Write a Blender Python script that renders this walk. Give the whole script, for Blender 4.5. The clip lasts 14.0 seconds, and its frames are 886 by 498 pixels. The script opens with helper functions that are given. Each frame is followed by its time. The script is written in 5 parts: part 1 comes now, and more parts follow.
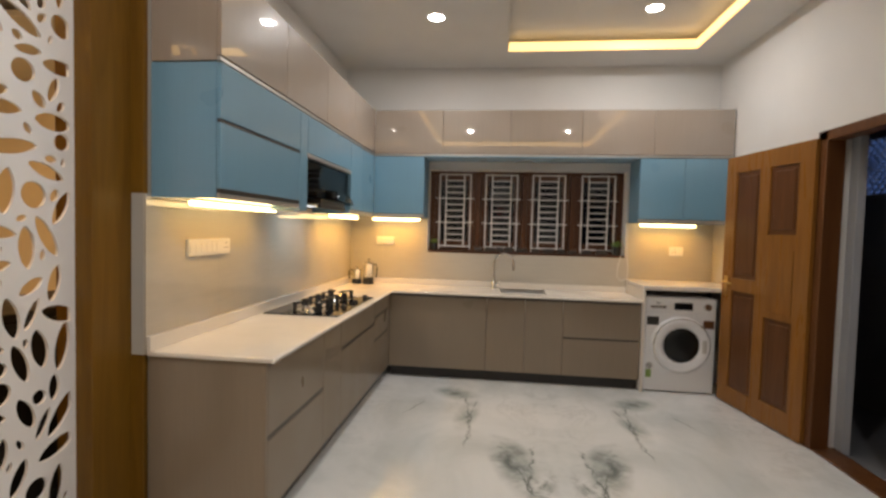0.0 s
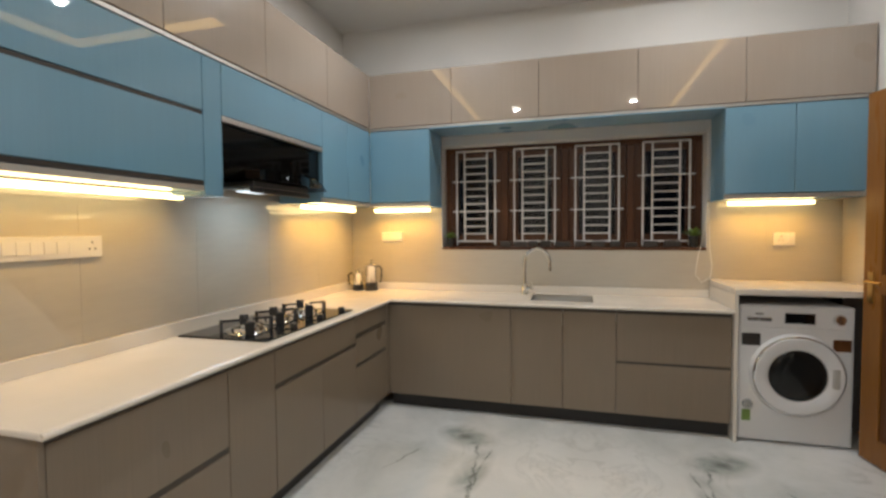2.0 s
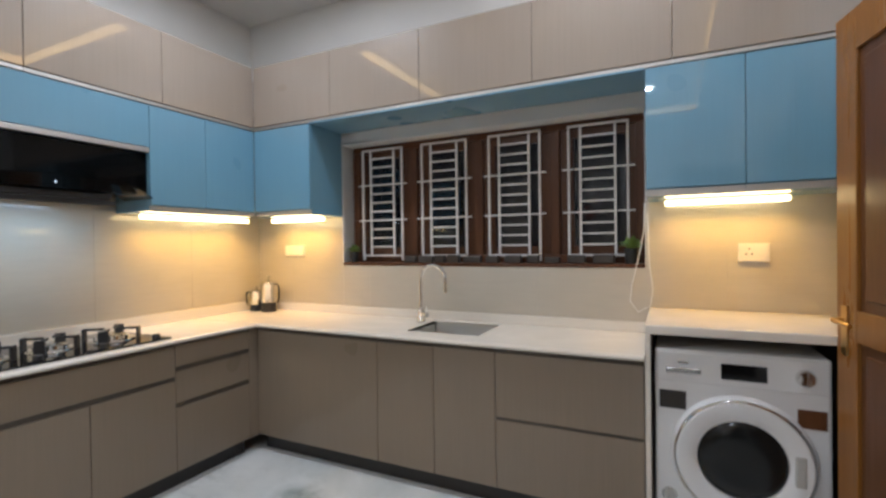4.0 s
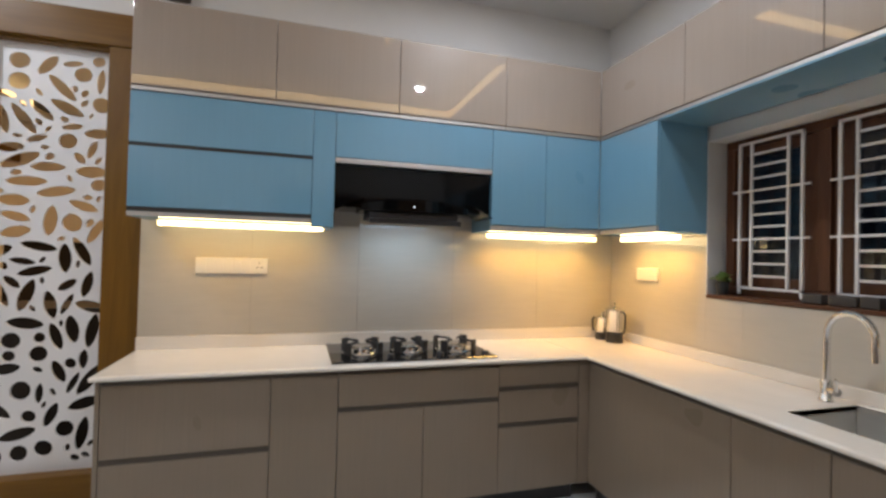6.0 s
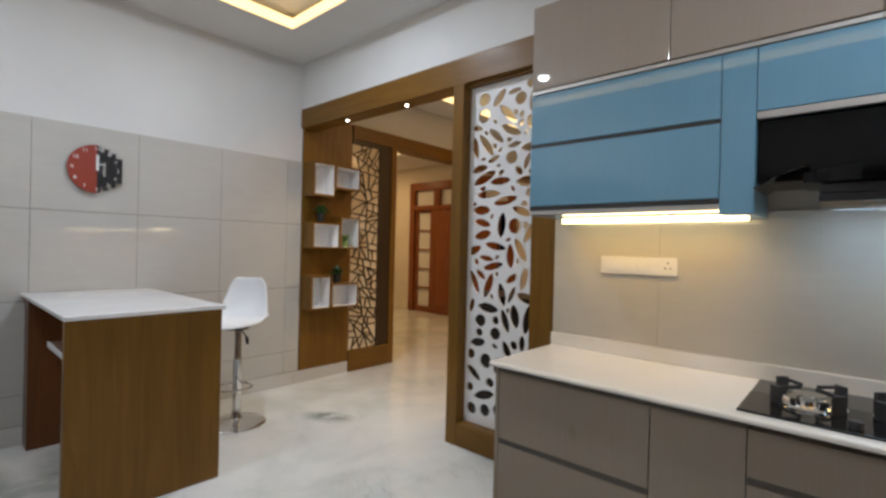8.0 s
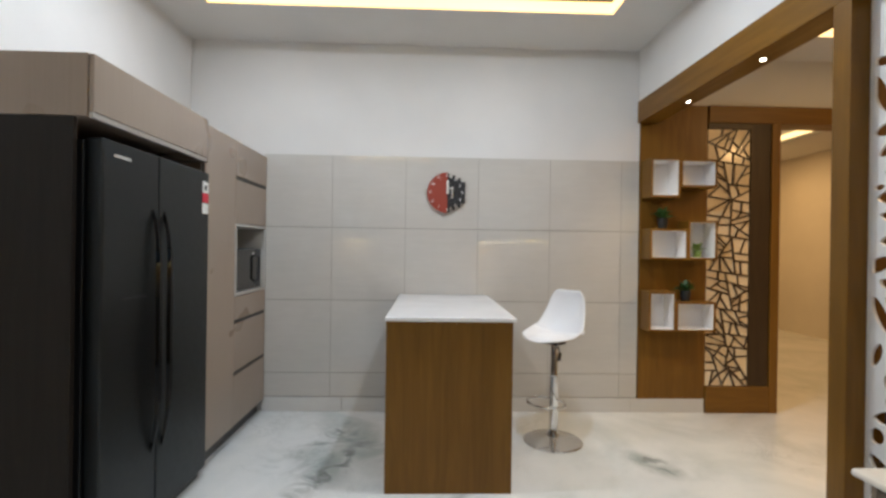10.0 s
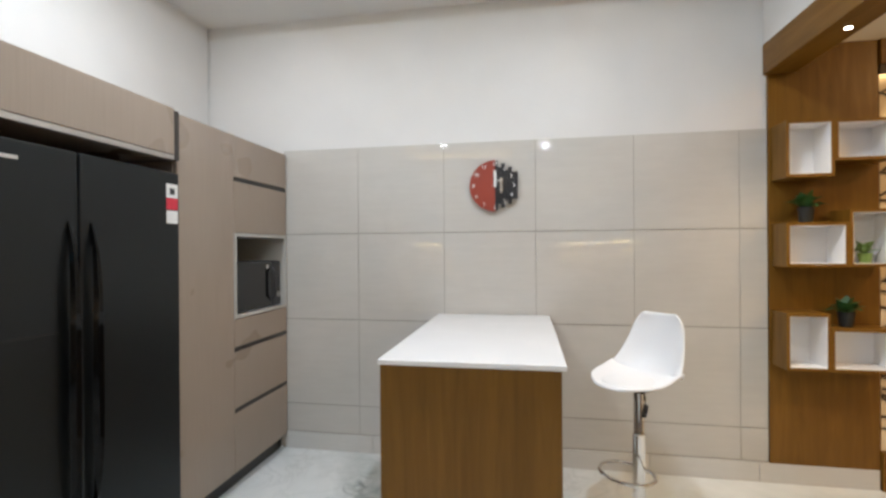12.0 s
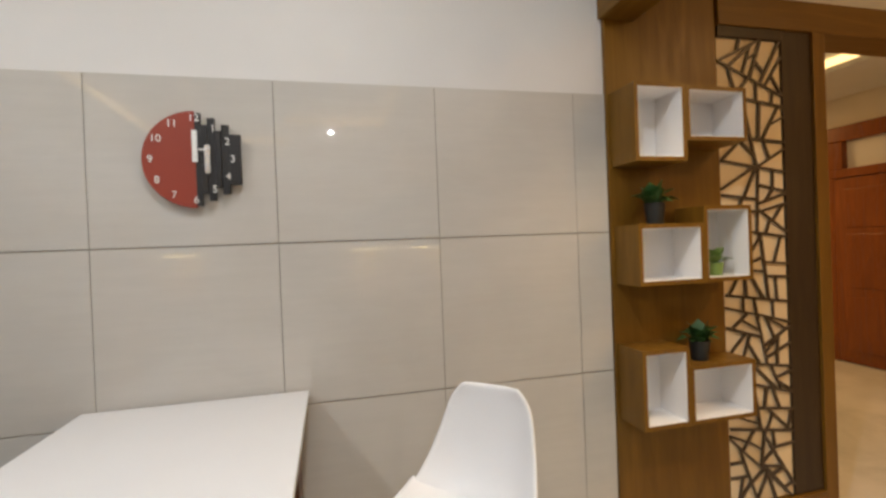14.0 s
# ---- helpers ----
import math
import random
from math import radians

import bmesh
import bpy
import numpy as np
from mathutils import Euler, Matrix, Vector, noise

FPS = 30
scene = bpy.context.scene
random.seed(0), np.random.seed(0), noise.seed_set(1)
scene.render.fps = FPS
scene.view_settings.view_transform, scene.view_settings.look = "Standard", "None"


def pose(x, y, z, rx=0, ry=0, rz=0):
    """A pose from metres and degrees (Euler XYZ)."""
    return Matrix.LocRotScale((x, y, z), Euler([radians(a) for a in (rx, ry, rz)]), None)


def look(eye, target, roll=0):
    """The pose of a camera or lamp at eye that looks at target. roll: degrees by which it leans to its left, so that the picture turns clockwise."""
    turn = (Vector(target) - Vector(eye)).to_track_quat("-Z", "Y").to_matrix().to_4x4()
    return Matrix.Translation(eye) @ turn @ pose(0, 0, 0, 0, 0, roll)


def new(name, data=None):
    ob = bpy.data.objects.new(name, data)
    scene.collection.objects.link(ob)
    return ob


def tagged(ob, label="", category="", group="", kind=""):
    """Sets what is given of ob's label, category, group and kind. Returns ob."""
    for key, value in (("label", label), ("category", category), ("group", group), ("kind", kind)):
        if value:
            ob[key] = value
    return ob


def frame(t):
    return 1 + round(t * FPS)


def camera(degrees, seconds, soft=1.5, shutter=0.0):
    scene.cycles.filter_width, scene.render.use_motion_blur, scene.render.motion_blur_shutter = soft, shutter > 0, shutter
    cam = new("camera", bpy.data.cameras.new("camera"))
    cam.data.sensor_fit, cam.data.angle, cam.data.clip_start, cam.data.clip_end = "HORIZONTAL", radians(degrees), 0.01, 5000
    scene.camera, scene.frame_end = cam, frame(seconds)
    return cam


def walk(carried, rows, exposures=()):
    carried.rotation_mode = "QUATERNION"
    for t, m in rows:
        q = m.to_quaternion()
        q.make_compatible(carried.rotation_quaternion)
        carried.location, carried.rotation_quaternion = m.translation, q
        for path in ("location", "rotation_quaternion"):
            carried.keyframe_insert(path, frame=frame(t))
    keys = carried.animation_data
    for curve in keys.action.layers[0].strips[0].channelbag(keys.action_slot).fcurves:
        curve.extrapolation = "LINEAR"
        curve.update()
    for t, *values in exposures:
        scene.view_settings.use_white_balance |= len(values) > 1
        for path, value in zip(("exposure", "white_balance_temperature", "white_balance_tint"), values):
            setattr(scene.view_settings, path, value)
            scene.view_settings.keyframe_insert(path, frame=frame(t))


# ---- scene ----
cam = camera(86.8, 14.0, soft=2.8)
PATH = [
    (0, (0.948, -4.272, 1.393), (0.723, -2.286, 1.311), 1.5),
    (0.5, (0.929, -4.105, 1.417), (0.518, -2.15, 1.323), 1.2),
    (1, (0.966, -3.74, 1.368), (0.475, -1.803, 1.287), 0.5),
    (1.5, (1.069, -3.476, 1.332), (0.546, -1.547, 1.244), -0.1),
    (2, (1.306, -3.21, 1.325), (0.765, -1.287, 1.242), -0.5),
    (2.2, (1.447, -3.093, 1.329), (0.893, -1.173, 1.246), -0.7),
    (4.3, (2.373, -2.034, 1.297), (1.393, -0.291, 1.299), -0.7),
    (4.5, (2.356, -1.984, 1.302), (1.29, -0.292, 1.318), -0.65),
    (5, (2.325, -1.867, 1.287), (0.945, -0.421, 1.353), 0),
    (5.5, (2.315, -1.744, 1.298), (0.635, -0.663, 1.379), 0.65),
    (6, (2.266, -1.548, 1.343), (0.353, -0.966, 1.379), 1.4),
    (6.5, (2.17, -1.384, 1.365), (0.174, -1.262, 1.377), 1.5),
    (7, (2.076, -1.272, 1.322), (0.119, -1.686, 1.342), 1.6),
    (7.5, (1.94, -1.148, 1.315), (0.145, -2.032, 1.323), 1.7),
    (8, (1.778, -1.092, 1.335), (0.284, -2.422, 1.328), 1.4),
    (8.5, (1.573, -1.111, 1.316), (0.462, -2.773, 1.323), 1.2),
    (9, (1.387, -1.151, 1.354), (0.717, -3.035, 1.344), 1.2),
    (9.2, (1.346, -1.148, 1.356), (0.809, -3.074, 1.344), 1.3),
    (11.3, (0.777, -1.618, 1.378), (1.13, -3.587, 1.379), 0.1),
    (11.5, (0.777, -1.728, 1.383), (1.134, -3.696, 1.381), 0.2),
    (12, (0.746, -2.0, 1.413), (1.098, -3.968, 1.411), -0.4),
    (12.5, (0.705, -2.317, 1.431), (0.961, -4.301, 1.43), -0.6),
    (13, (0.677, -2.655, 1.427), (0.75, -4.653, 1.422), -1.1),
    (13.5, (0.605, -2.98, 1.448), (0.442, -4.973, 1.451), -1.7),
    (14, (0.507, -3.299, 1.489), (0.038, -5.243, 1.476), -2.2),
]
walk(cam, [(t, look(eye, target, roll)) for t, eye, target, roll in PATH],
     exposures=[(0.0, 0.03, 6800, 11.5), (2.0, 0.06, 6400, 7.5), (4.5, 0.24, 5650, 9.0), (6.5, 0.06, 5950, 10.5), (7.0, 0.02, 6000, 10.5), (8.0, 0.0, 5550, 6.5), (9.0, 0.10, 5650, 5.5),
                (11.5, 0.45, 5750, 5.5), (12.5, 0.53, 6000, 5.5), (13.0, 0.48, 6350, 8.0), (14.0, 0.24, 6300, 8.0)])

# ---------------------------------------------------------------- world and large lights
world = bpy.data.worlds.new("night_sky")
scene.world = world
world.use_nodes = True
world.node_tree.nodes["Background"].inputs[0].default_value = (0.10, 0.20, 0.55, 1)
world.node_tree.nodes["Background"].inputs[1].default_value = 0.6

CEIL, NORTH, SOUTH, WEST, EAST = 3.05, 0.58, -5.11, -0.66, 3.06
WARM, COOL = (1.0, 0.505, 0.085), (0.98, 0.98, 1.0)


def area(name, m, watts, colour, sx, sy=0.0, spread=180):
    lamp = bpy.data.lights.new(name, "AREA")
    lamp.energy, lamp.color, lamp.size = watts, colour, sx
    lamp.shape = "RECTANGLE" if sy else "DISK"
    lamp.size_y = sy or sx
    lamp.spread = radians(spread)
    ob = new(name, lamp)
    ob.matrix_world = m
    return ob


DOWNLIGHTS = [(0.43, -0.58, 3.045), (2.13, -0.36, 3.165), (0.44, -3.65, 3.165), (2.12, -3.65, 3.165)]
for (x, y, z), watts in zip(DOWNLIGHTS, (13.0, 11.5, 18.0, 17.3)):
    area("downlight_lamp", pose(x, y, z - 0.012), watts, COOL, 0.065)
# warm strips under the wall cabinets
area("strip_lamp", pose(-0.455, -1.84, 1.472, 0, 0, 90), 1.05, WARM, 0.80, 0.02, spread=145)
area("strip_lamp", pose(-0.455, -0.04, 1.472, 0, 0, 90), 2.9, WARM, 0.76, 0.02, spread=145)
area("strip_lamp", pose(-0.08, 0.455, 1.472), 2.1, WARM, 0.46, 0.02, spread=145)
area("strip_lamp", pose(2.58, 0.455, 1.472), 1.8, WARM, 0.52, 0.02, spread=145)
area("hood_lamp", pose(-0.36, -0.95, 1.534), 1.5, (0.60, 0.80, 1.0), 0.10, 0.46)
# spots in the wooden lintel, and the lamps of the hall beyond it
for y in (-4.50, -3.75):
    area("lintel_lamp", pose(-0.745, y, 2.43), 2.5, (1.0, 0.80, 0.55), 0.04, spread=100)
for x, y in ((-2.4, -3.4), (-3.8, -1.6), (-3.2, -6.6), (-4.0, -8.6)):
    area("hall_lamp", pose(x, y, 2.98), 30 if y == -1.6 else 20, (1.0, 0.56, 0.21), 0.2)

# ---------------------------------------------------------------- materials


def material(name, colour, rough=0.5, metal=0.0, spec=0.5, coat=0.0):
    m = bpy.data.materials.new(name)
    m.use_nodes = True
    b = m.node_tree.nodes["Principled BSDF"]
    b.inputs["Base Color"].default_value = (*colour, 1)
    b.inputs["Roughness"].default_value = rough
    b.inputs["Metallic"].default_value = metal
    b.inputs["Specular IOR Level"].default_value = spec
    b.inputs["Coat Weight"].default_value = coat
    b.inputs["Coat Roughness"].default_value = 0.03
    return m


def nodes_of(m):
    t = m.node_tree
    return t.nodes, t.links, t.nodes["Principled BSDF"]


def coords(m, scale=(1, 1, 1), turn=(0, 0, 0)):
    n, l, b = nodes_of(m)
    g = n.new("ShaderNodeNewGeometry")
    mp = n.new("ShaderNodeMapping")
    mp.inputs["Scale"].default_value = scale
    mp.inputs["Rotation"].default_value = turn
    l.new(g.outputs["Position"], mp.inputs["Vector"])
    return mp.outputs["Vector"]


def noise_of(m, vector, scale, detail=4, rough=0.55, distort=0.0):
    n, l, b = nodes_of(m)
    t = n.new("ShaderNodeTexNoise")
    t.inputs["Scale"].default_value = scale
    t.inputs["Detail"].default_value = detail
    t.inputs["Roughness"].default_value = rough
    t.inputs["Distortion"].default_value = distort
    l.new(vector, t.inputs["Vector"])
    return t.outputs["Fac"]


def ramp(m, fac, stops):
    n, l, b = nodes_of(m)
    r = n.new("ShaderNodeValToRGB")
    while len(r.color_ramp.elements) < len(stops):
        r.color_ramp.elements.new(0.5)
    for e, (p, c) in zip(r.color_ramp.elements, stops):
        e.position = p
        e.color = (*c, 1) if len(c) == 3 else c
    l.new(fac, r.inputs["Fac"])
    return r.outputs["Color"]


def mix(m, fac, a, c, mode="MIX"):
    n, l, b = nodes_of(m)
    x = n.new("ShaderNodeMix")
    x.data_type, x.blend_type = "RGBA", mode
    for sock, v in ((0, fac), (6, a), (7, c)):
        if isinstance(v, (int, float)):
            x.inputs[sock].default_value = v
        elif isinstance(v, tuple):
            x.inputs[sock].default_value = (*v, 1)
        else:
            l.new(v, x.inputs[sock])
    return x.outputs[2]


def maths(m, op, a, c=0.0):
    n, l, b = nodes_of(m)
    x = n.new("ShaderNodeMath")
    x.operation = op
    for sock, v in ((0, a), (1, c)):
        if isinstance(v, (int, float)):
            x.inputs[sock].default_value = v
        else:
            l.new(v, x.inputs[sock])
    return x.outputs[0]


def bump(m, height, strength=0.1, distance=0.002):
    n, l, b = nodes_of(m)
    x = n.new("ShaderNodeBump")
    x.inputs["Strength"].default_value = strength
    x.inputs["Distance"].default_value = distance
    l.new(height, x.inputs["Height"])
    l.new(x.outputs["Normal"], b.inputs["Normal"])


def paint(name, colour, rough=0.85, vary=0.06, grain=60):
    m = material(name, colour, rough)
    n, l, b = nodes_of(m)
    v = coords(m)
    big = noise_of(m, v, 1.3, 3)
    lo = tuple(c * (1 - vary) for c in colour)
    hi = tuple(min(1, c * (1 + vary * 0.5)) for c in colour)
    l.new(ramp(m, big, [(0.3, lo), (0.7, hi)]), b.inputs["Base Color"])
    bump(m, noise_of(m, v, grain, 3), 0.12, 0.001)
    return m


def laminate(name, colour, rough=0.12, streak=0.07, coat=0.4, turn=(0, 0, 0), ior=1.7):
    """Gloss laminate with fine streaks along the height and a slight change from board to board."""
    m = material(name, colour, rough, spec=0.25, coat=coat)
    n, l, b = nodes_of(m)
    b.inputs["Coat Roughness"].default_value = 0.015
    b.inputs["Coat IOR"].default_value = ior
    fine = noise_of(m, coords(m, (160, 160, 3), turn), 1.0, 3)
    soft = noise_of(m, coords(m), 2.2, 2)
    lo, hi = tuple(c * (1 - streak) for c in colour), tuple(c * (1 + streak) for c in colour)
    c1 = ramp(m, fine, [(0.3, lo), (0.7, hi)])
    info = n.new("ShaderNodeObjectInfo")
    k = maths(m, "MULTIPLY_ADD", info.outputs["Random"], 0.05)
    n[k.node.name].inputs[2].default_value = 0.0
    dark = tuple(c * 0.93 for c in colour)
    l.new(mix(m, k, mix(m, 0.5, c1, ramp(m, soft, [(0.35, dark), (0.65, colour)])), dark), b.inputs["Base Color"])
    l.new(ramp(m, soft, [(0.3, (rough * 0.8,) * 3), (0.7, (rough * 1.4,) * 3)]), b.inputs["Roughness"])
    bump(m, noise_of(m, coords(m), 7, 2), 0.03, 0.004)
    return m


def wood(name, light, dark, rough=0.42, scale=1.0, along="z", coat=0.0):
    m = material(name, light, rough, spec=0.3, coat=coat)
    n, l, b = nodes_of(m)
    sc = {"z": (9, 9, 0.7), "x": (0.7, 9, 9), "y": (9, 0.7, 9)}[along]
    v = coords(m, tuple(a * scale for a in sc))
    w = noise_of(m, v, 1.6, 6, 0.62, 1.4)
    f = noise_of(m, coords(m, tuple(a * 9 * scale for a in sc)), 1.0, 3)
    base = ramp(m, w, [(0.25, dark), (0.5, tuple((a + c) / 2 for a, c in zip(light, dark))), (0.72, light)])
    col = mix(m, maths(m, "MULTIPLY", f, 0.35), base, dark)
    l.new(col, b.inputs["Base Color"])
    l.new(ramp(m, w, [(0.2, (rough * 1.3,) * 3), (0.8, (rough * 0.8,) * 3)]), b.inputs["Roughness"])
    bump(m, f, 0.12, 0.0008)
    return m


def tile_mat(name, colour, rough=0.05, vary=0.05):
    m = material(name, colour, rough, spec=0.6)
    n, l, b = nodes_of(m)
    info = n.new("ShaderNodeObjectInfo")
    v = coords(m, (1, 1, 1))
    cloud = noise_of(m, v, 3.0, 5, 0.6, 0.6)
    vein = noise_of(m, coords(m, (5, 5, 40)), 1.0, 4)
    lo, hi = tuple(c * (1 - vary) for c in colour), tuple(min(0.95, c * (1 + vary)) for c in colour)
    c1 = mix(m, 0.35, ramp(m, cloud, [(0.3, lo), (0.7, hi)]), ramp(m, vein, [(0.35, lo), (0.65, hi)]))
    l.new(mix(m, maths(m, "MULTIPLY", info.outputs["Random"], 0.07), c1, lo), b.inputs["Base Color"])
    l.new(ramp(m, cloud, [(0.3, (rough * 0.7,) * 3), (0.7, (rough * 1.7,) * 3)]), b.inputs["Roughness"])
    bump(m, noise_of(m, v, 4, 2), 0.008, 0.004)
    return m


def marble(name):
    """White marble slabs laid as mirror images about x = 1.37, with grey-green veins and a few dark clouds."""
    m = material(name, (0.7, 0.7, 0.68), 0.06)
    n, l, b = nodes_of(m)
    g = n.new("ShaderNodeNewGeometry")
    sep = n.new("ShaderNodeSeparateXYZ")
    l.new(g.outputs["Position"], sep.inputs[0])
    u = maths(m, "ABSOLUTE", maths(m, "SUBTRACT", sep.outputs["X"], 1.37))
    com = n.new("ShaderNodeCombineXYZ")
    l.new(u, com.inputs["X"])
    l.new(sep.outputs["Y"], com.inputs["Y"])
    v = com.outputs[0]
    cloud = noise_of(m, v, 1.1, 6, 0.6, 0.8)
    base = ramp(m, cloud, [(0.3, (0.56, 0.59, 0.575)), (0.5, (0.72, 0.735, 0.72)), (0.7, (0.82, 0.825, 0.81))])
    warp = noise_of(m, v, 2.4, 5, 0.6, 1.6)
    line = maths(m, "ABSOLUTE", maths(m, "SUBTRACT", warp, 0.5))
    thin = ramp(m, line, [(0.0, (1, 1, 1)), (0.02, (0.4, 0.4, 0.4)), (0.05, (0, 0, 0))])
    where = ramp(m, noise_of(m, v, 0.9, 3), [(0.5, (0, 0, 0)), (0.66, (1, 1, 1))])
    veins = maths(m, "MULTIPLY", maths(m, "MULTIPLY", thin, where), 0.3)

    def patch(cu, cy, ru, ry, turn):
        mp = n.new("ShaderNodeMapping")
        mp.vector_type = "TEXTURE"
        mp.inputs["Location"].default_value = (cu, cy, 0)
        mp.inputs["Rotation"].default_value = (0, 0, radians(turn))
        mp.inputs["Scale"].default_value = (ru, ry, 1)
        l.new(v, mp.inputs["Vector"])
        le = n.new("ShaderNodeVectorMath")
        le.operation = "LENGTH"
        l.new(mp.outputs[0], le.inputs[0])
        return ramp(m, le.outputs["Value"], [(0.0, (1, 1, 1)), (0.55, (0.6, 0.6, 0.6)), (1.0, (0, 0, 0))])

    def crack(u0, lean, y0, y1, width, amp, scale):
        """A thin wandering vein from y0 down to y1."""
        wander = maths(m, "MULTIPLY", maths(m, "SUBTRACT", noise_of(m, v, scale, 5, 0.65), 0.5), amp)
        way = maths(m, "ADD", maths(m, "MULTIPLY", maths(m, "SUBTRACT", sep.outputs["Y"], y0), lean), u0)
        off = maths(m, "ABSOLUTE", maths(m, "ADD", maths(m, "SUBTRACT", u, way), wander))
        body = ramp(m, maths(m, "DIVIDE", off, width), [(0.0, (1, 1, 1)), (0.35, (0.5, 0.5, 0.5)), (1.0, (0, 0, 0))])
        t = maths(m, "DIVIDE", maths(m, "SUBTRACT", sep.outputs["Y"], y1), y0 - y1)
        span = ramp(m, t, [(0.0, (0, 0, 0)), (0.12, (1, 1, 1)), (0.88, (1, 1, 1)), (1.0, (0, 0, 0))])
        gaps = ramp(m, noise_of(m, v, 7, 3), [(0.38, (0.15, 0.15, 0.15)), (0.55, (1, 1, 1))])
        return maths(m, "MULTIPLY", maths(m, "MULTIPLY", body, span), gaps)

    def spread(patches):
        total = None
        for args in patches:
            p = patch(*args)
            total = p if total is None else maths(m, "MAXIMUM", total, p)
        return total

    soft = spread(((0.72, -0.33, 0.24, 0.16, 25), (0.60, -0.75, 0.10, 0.35, 8), (0.24, -4.60, 0.26, 0.75, 24), (0.40, -4.2, 0.22, 0.40, 30), (1.72, -4.15, 0.14, 0.26, -30),
                   (0.26, -1.50, 0.16, 0.42, -14)))
    haze = ramp(m, noise_of(m, v, 3.2, 6, 0.6, 0.8), [(0.36, (0.1, 0.1, 0.1)), (0.62, (1, 1, 1))])
    col = mix(m, veins, base, (0.30, 0.32, 0.30))
    col = mix(m, maths(m, "MULTIPLY", maths(m, "MULTIPLY", soft, haze), 0.85), col, (0.20, 0.25, 0.235))
    rag = ramp(m, noise_of(m, v, 6.0, 5, 0.58, 1.0), [(0.46, (0, 0, 0)), (0.54, (0.5, 0.5, 0.5)), (0.64, (1, 1, 1))])
    hard = spread(((0.70, -0.33, 0.20, 0.10, 25), (0.28, -1.45, 0.15, 0.40, -16), (0.13, -1.75, 0.10, 0.38, 5), (1.75, -4.15, 0.10, 0.20, -30), (0.30, -4.10, 0.15, 0.55, -24), (0.42, -4.55, 0.12, 0.35, -20)))
    dark = maths(m, "MULTIPLY", hard, rag)
    for args in ((0.64, 0.10, -0.32, -1.20, 0.016, 0.16, 5.0), (0.55, -0.05, -0.45, -1.35, 0.011, 0.12, 6.0), (0.36, 0.30, -1.20, -1.90, 0.020, 0.15, 5.5),
                 (0.14, -0.12, -1.22, -2.0, 0.018, 0.15, 6.5), (0.95, -0.5, -0.55, -0.85, 0.010, 0.1, 5.0)):
        dark = maths(m, "MAXIMUM", dark, crack(*args))
    col = mix(m, dark, col, (0.13, 0.15, 0.138))
    l.new(col, b.inputs["Base Color"])
    l.new(ramp(m, cloud, [(0.3, (0.05,) * 3), (0.7, (0.12,) * 3)]), b.inputs["Roughness"])
    bump(m, noise_of(m, v, 3, 2), 0.015, 0.004)
    return m


def glow(name, colour, strength):
    m = bpy.data.materials.new(name)
    m.use_nodes = True
    n, l, b = nodes_of(m)
    b.inputs["Base Color"].default_value = (*colour, 1)
    b.inputs["Emission Color"].default_value = (*colour, 1)
    b.inputs["Emission Strength"].default_value = strength
    return m


def glass(name, tint=(1, 1, 1), rough=0.0):
    m = bpy.data.materials.new(name)
    m.use_nodes = True
    b = m.node_tree.nodes["Principled BSDF"]
    b.inputs["Base Color"].default_value = (*tint, 1)
    b.inputs["Transmission Weight"].default_value = 1.0
    b.inputs["Roughness"].default_value = rough
    b.inputs["IOR"].default_value = 1.45
    return m


def metal(name, colour, rough):
    m = material(name, colour, rough, 1.0)
    n, l, b = nodes_of(m)
    l.new(ramp(m, noise_of(m, coords(m, (30, 30, 30)), 1.0, 3), [(0.3, (rough * 0.92,) * 3), (0.7, (rough * 1.1,) * 3)]), b.inputs["Roughness"])
    return m


PLASTER = paint("cream_plaster", (0.72, 0.71, 0.69))
HALL_PLASTER = paint("warm_hall_plaster", (0.74, 0.68, 0.58))
CEILING_PAINT = paint("white_ceiling_paint", (0.72, 0.71, 0.69))
FLOOR = marble("bookmatched_marble")
TILE = tile_mat("gloss_wall_tile", (0.55, 0.53, 0.49), 0.018)
# tile colour warmed: the glow of the strip lights is put into it
SPLASH = tile_mat("warm_lit_worktop_tile", (0.53, 0.485, 0.405), 0.03)
GROUT = paint("grout", (0.30, 0.28, 0.24), 0.9)
GROUT_PALE = paint("pale_grout", (0.46, 0.44, 0.40), 0.9)
SKIRT = tile_mat("marble_skirting", (0.62, 0.61, 0.58), 0.1)
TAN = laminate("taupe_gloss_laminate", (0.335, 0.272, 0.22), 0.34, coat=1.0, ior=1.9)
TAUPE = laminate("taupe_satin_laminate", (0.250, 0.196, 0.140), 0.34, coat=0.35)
BLUE = laminate("blue_gloss_laminate", (0.165, 0.330, 0.450), 0.32, 0.04, coat=0.7)
TALL = laminate("beige_satin_laminate", (0.34, 0.275, 0.22), 0.30, 0.09, 0.1)
CARCASS = paint("dark_carcass", (0.12, 0.095, 0.075), 0.5)
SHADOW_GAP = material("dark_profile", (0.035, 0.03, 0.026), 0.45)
KICK = material("black_plinth", (0.025, 0.022, 0.02), 0.4)
ALU = metal("aluminium_profile", (0.55, 0.53, 0.50), 0.5)
# taupe darkened: the shade inside the grip recess is put into the colour
GROOVE = material("shaded_grip_profile", (0.075, 0.060, 0.045), 0.45)
BOWL_STEEL = metal("satin_steel", (0.66, 0.65, 0.62), 0.5)
STEEL = metal("brushed_steel", (0.50, 0.49, 0.47), 0.26)
CHROME = metal("chrome", (0.80, 0.80, 0.80), 0.07)
QUARTZ = tile_mat("white_quartz", (0.78, 0.725, 0.64), 0.14, 0.03)
WHITE_TOP = tile_mat("white_table_top", (0.84, 0.84, 0.84), 0.10, 0.015)
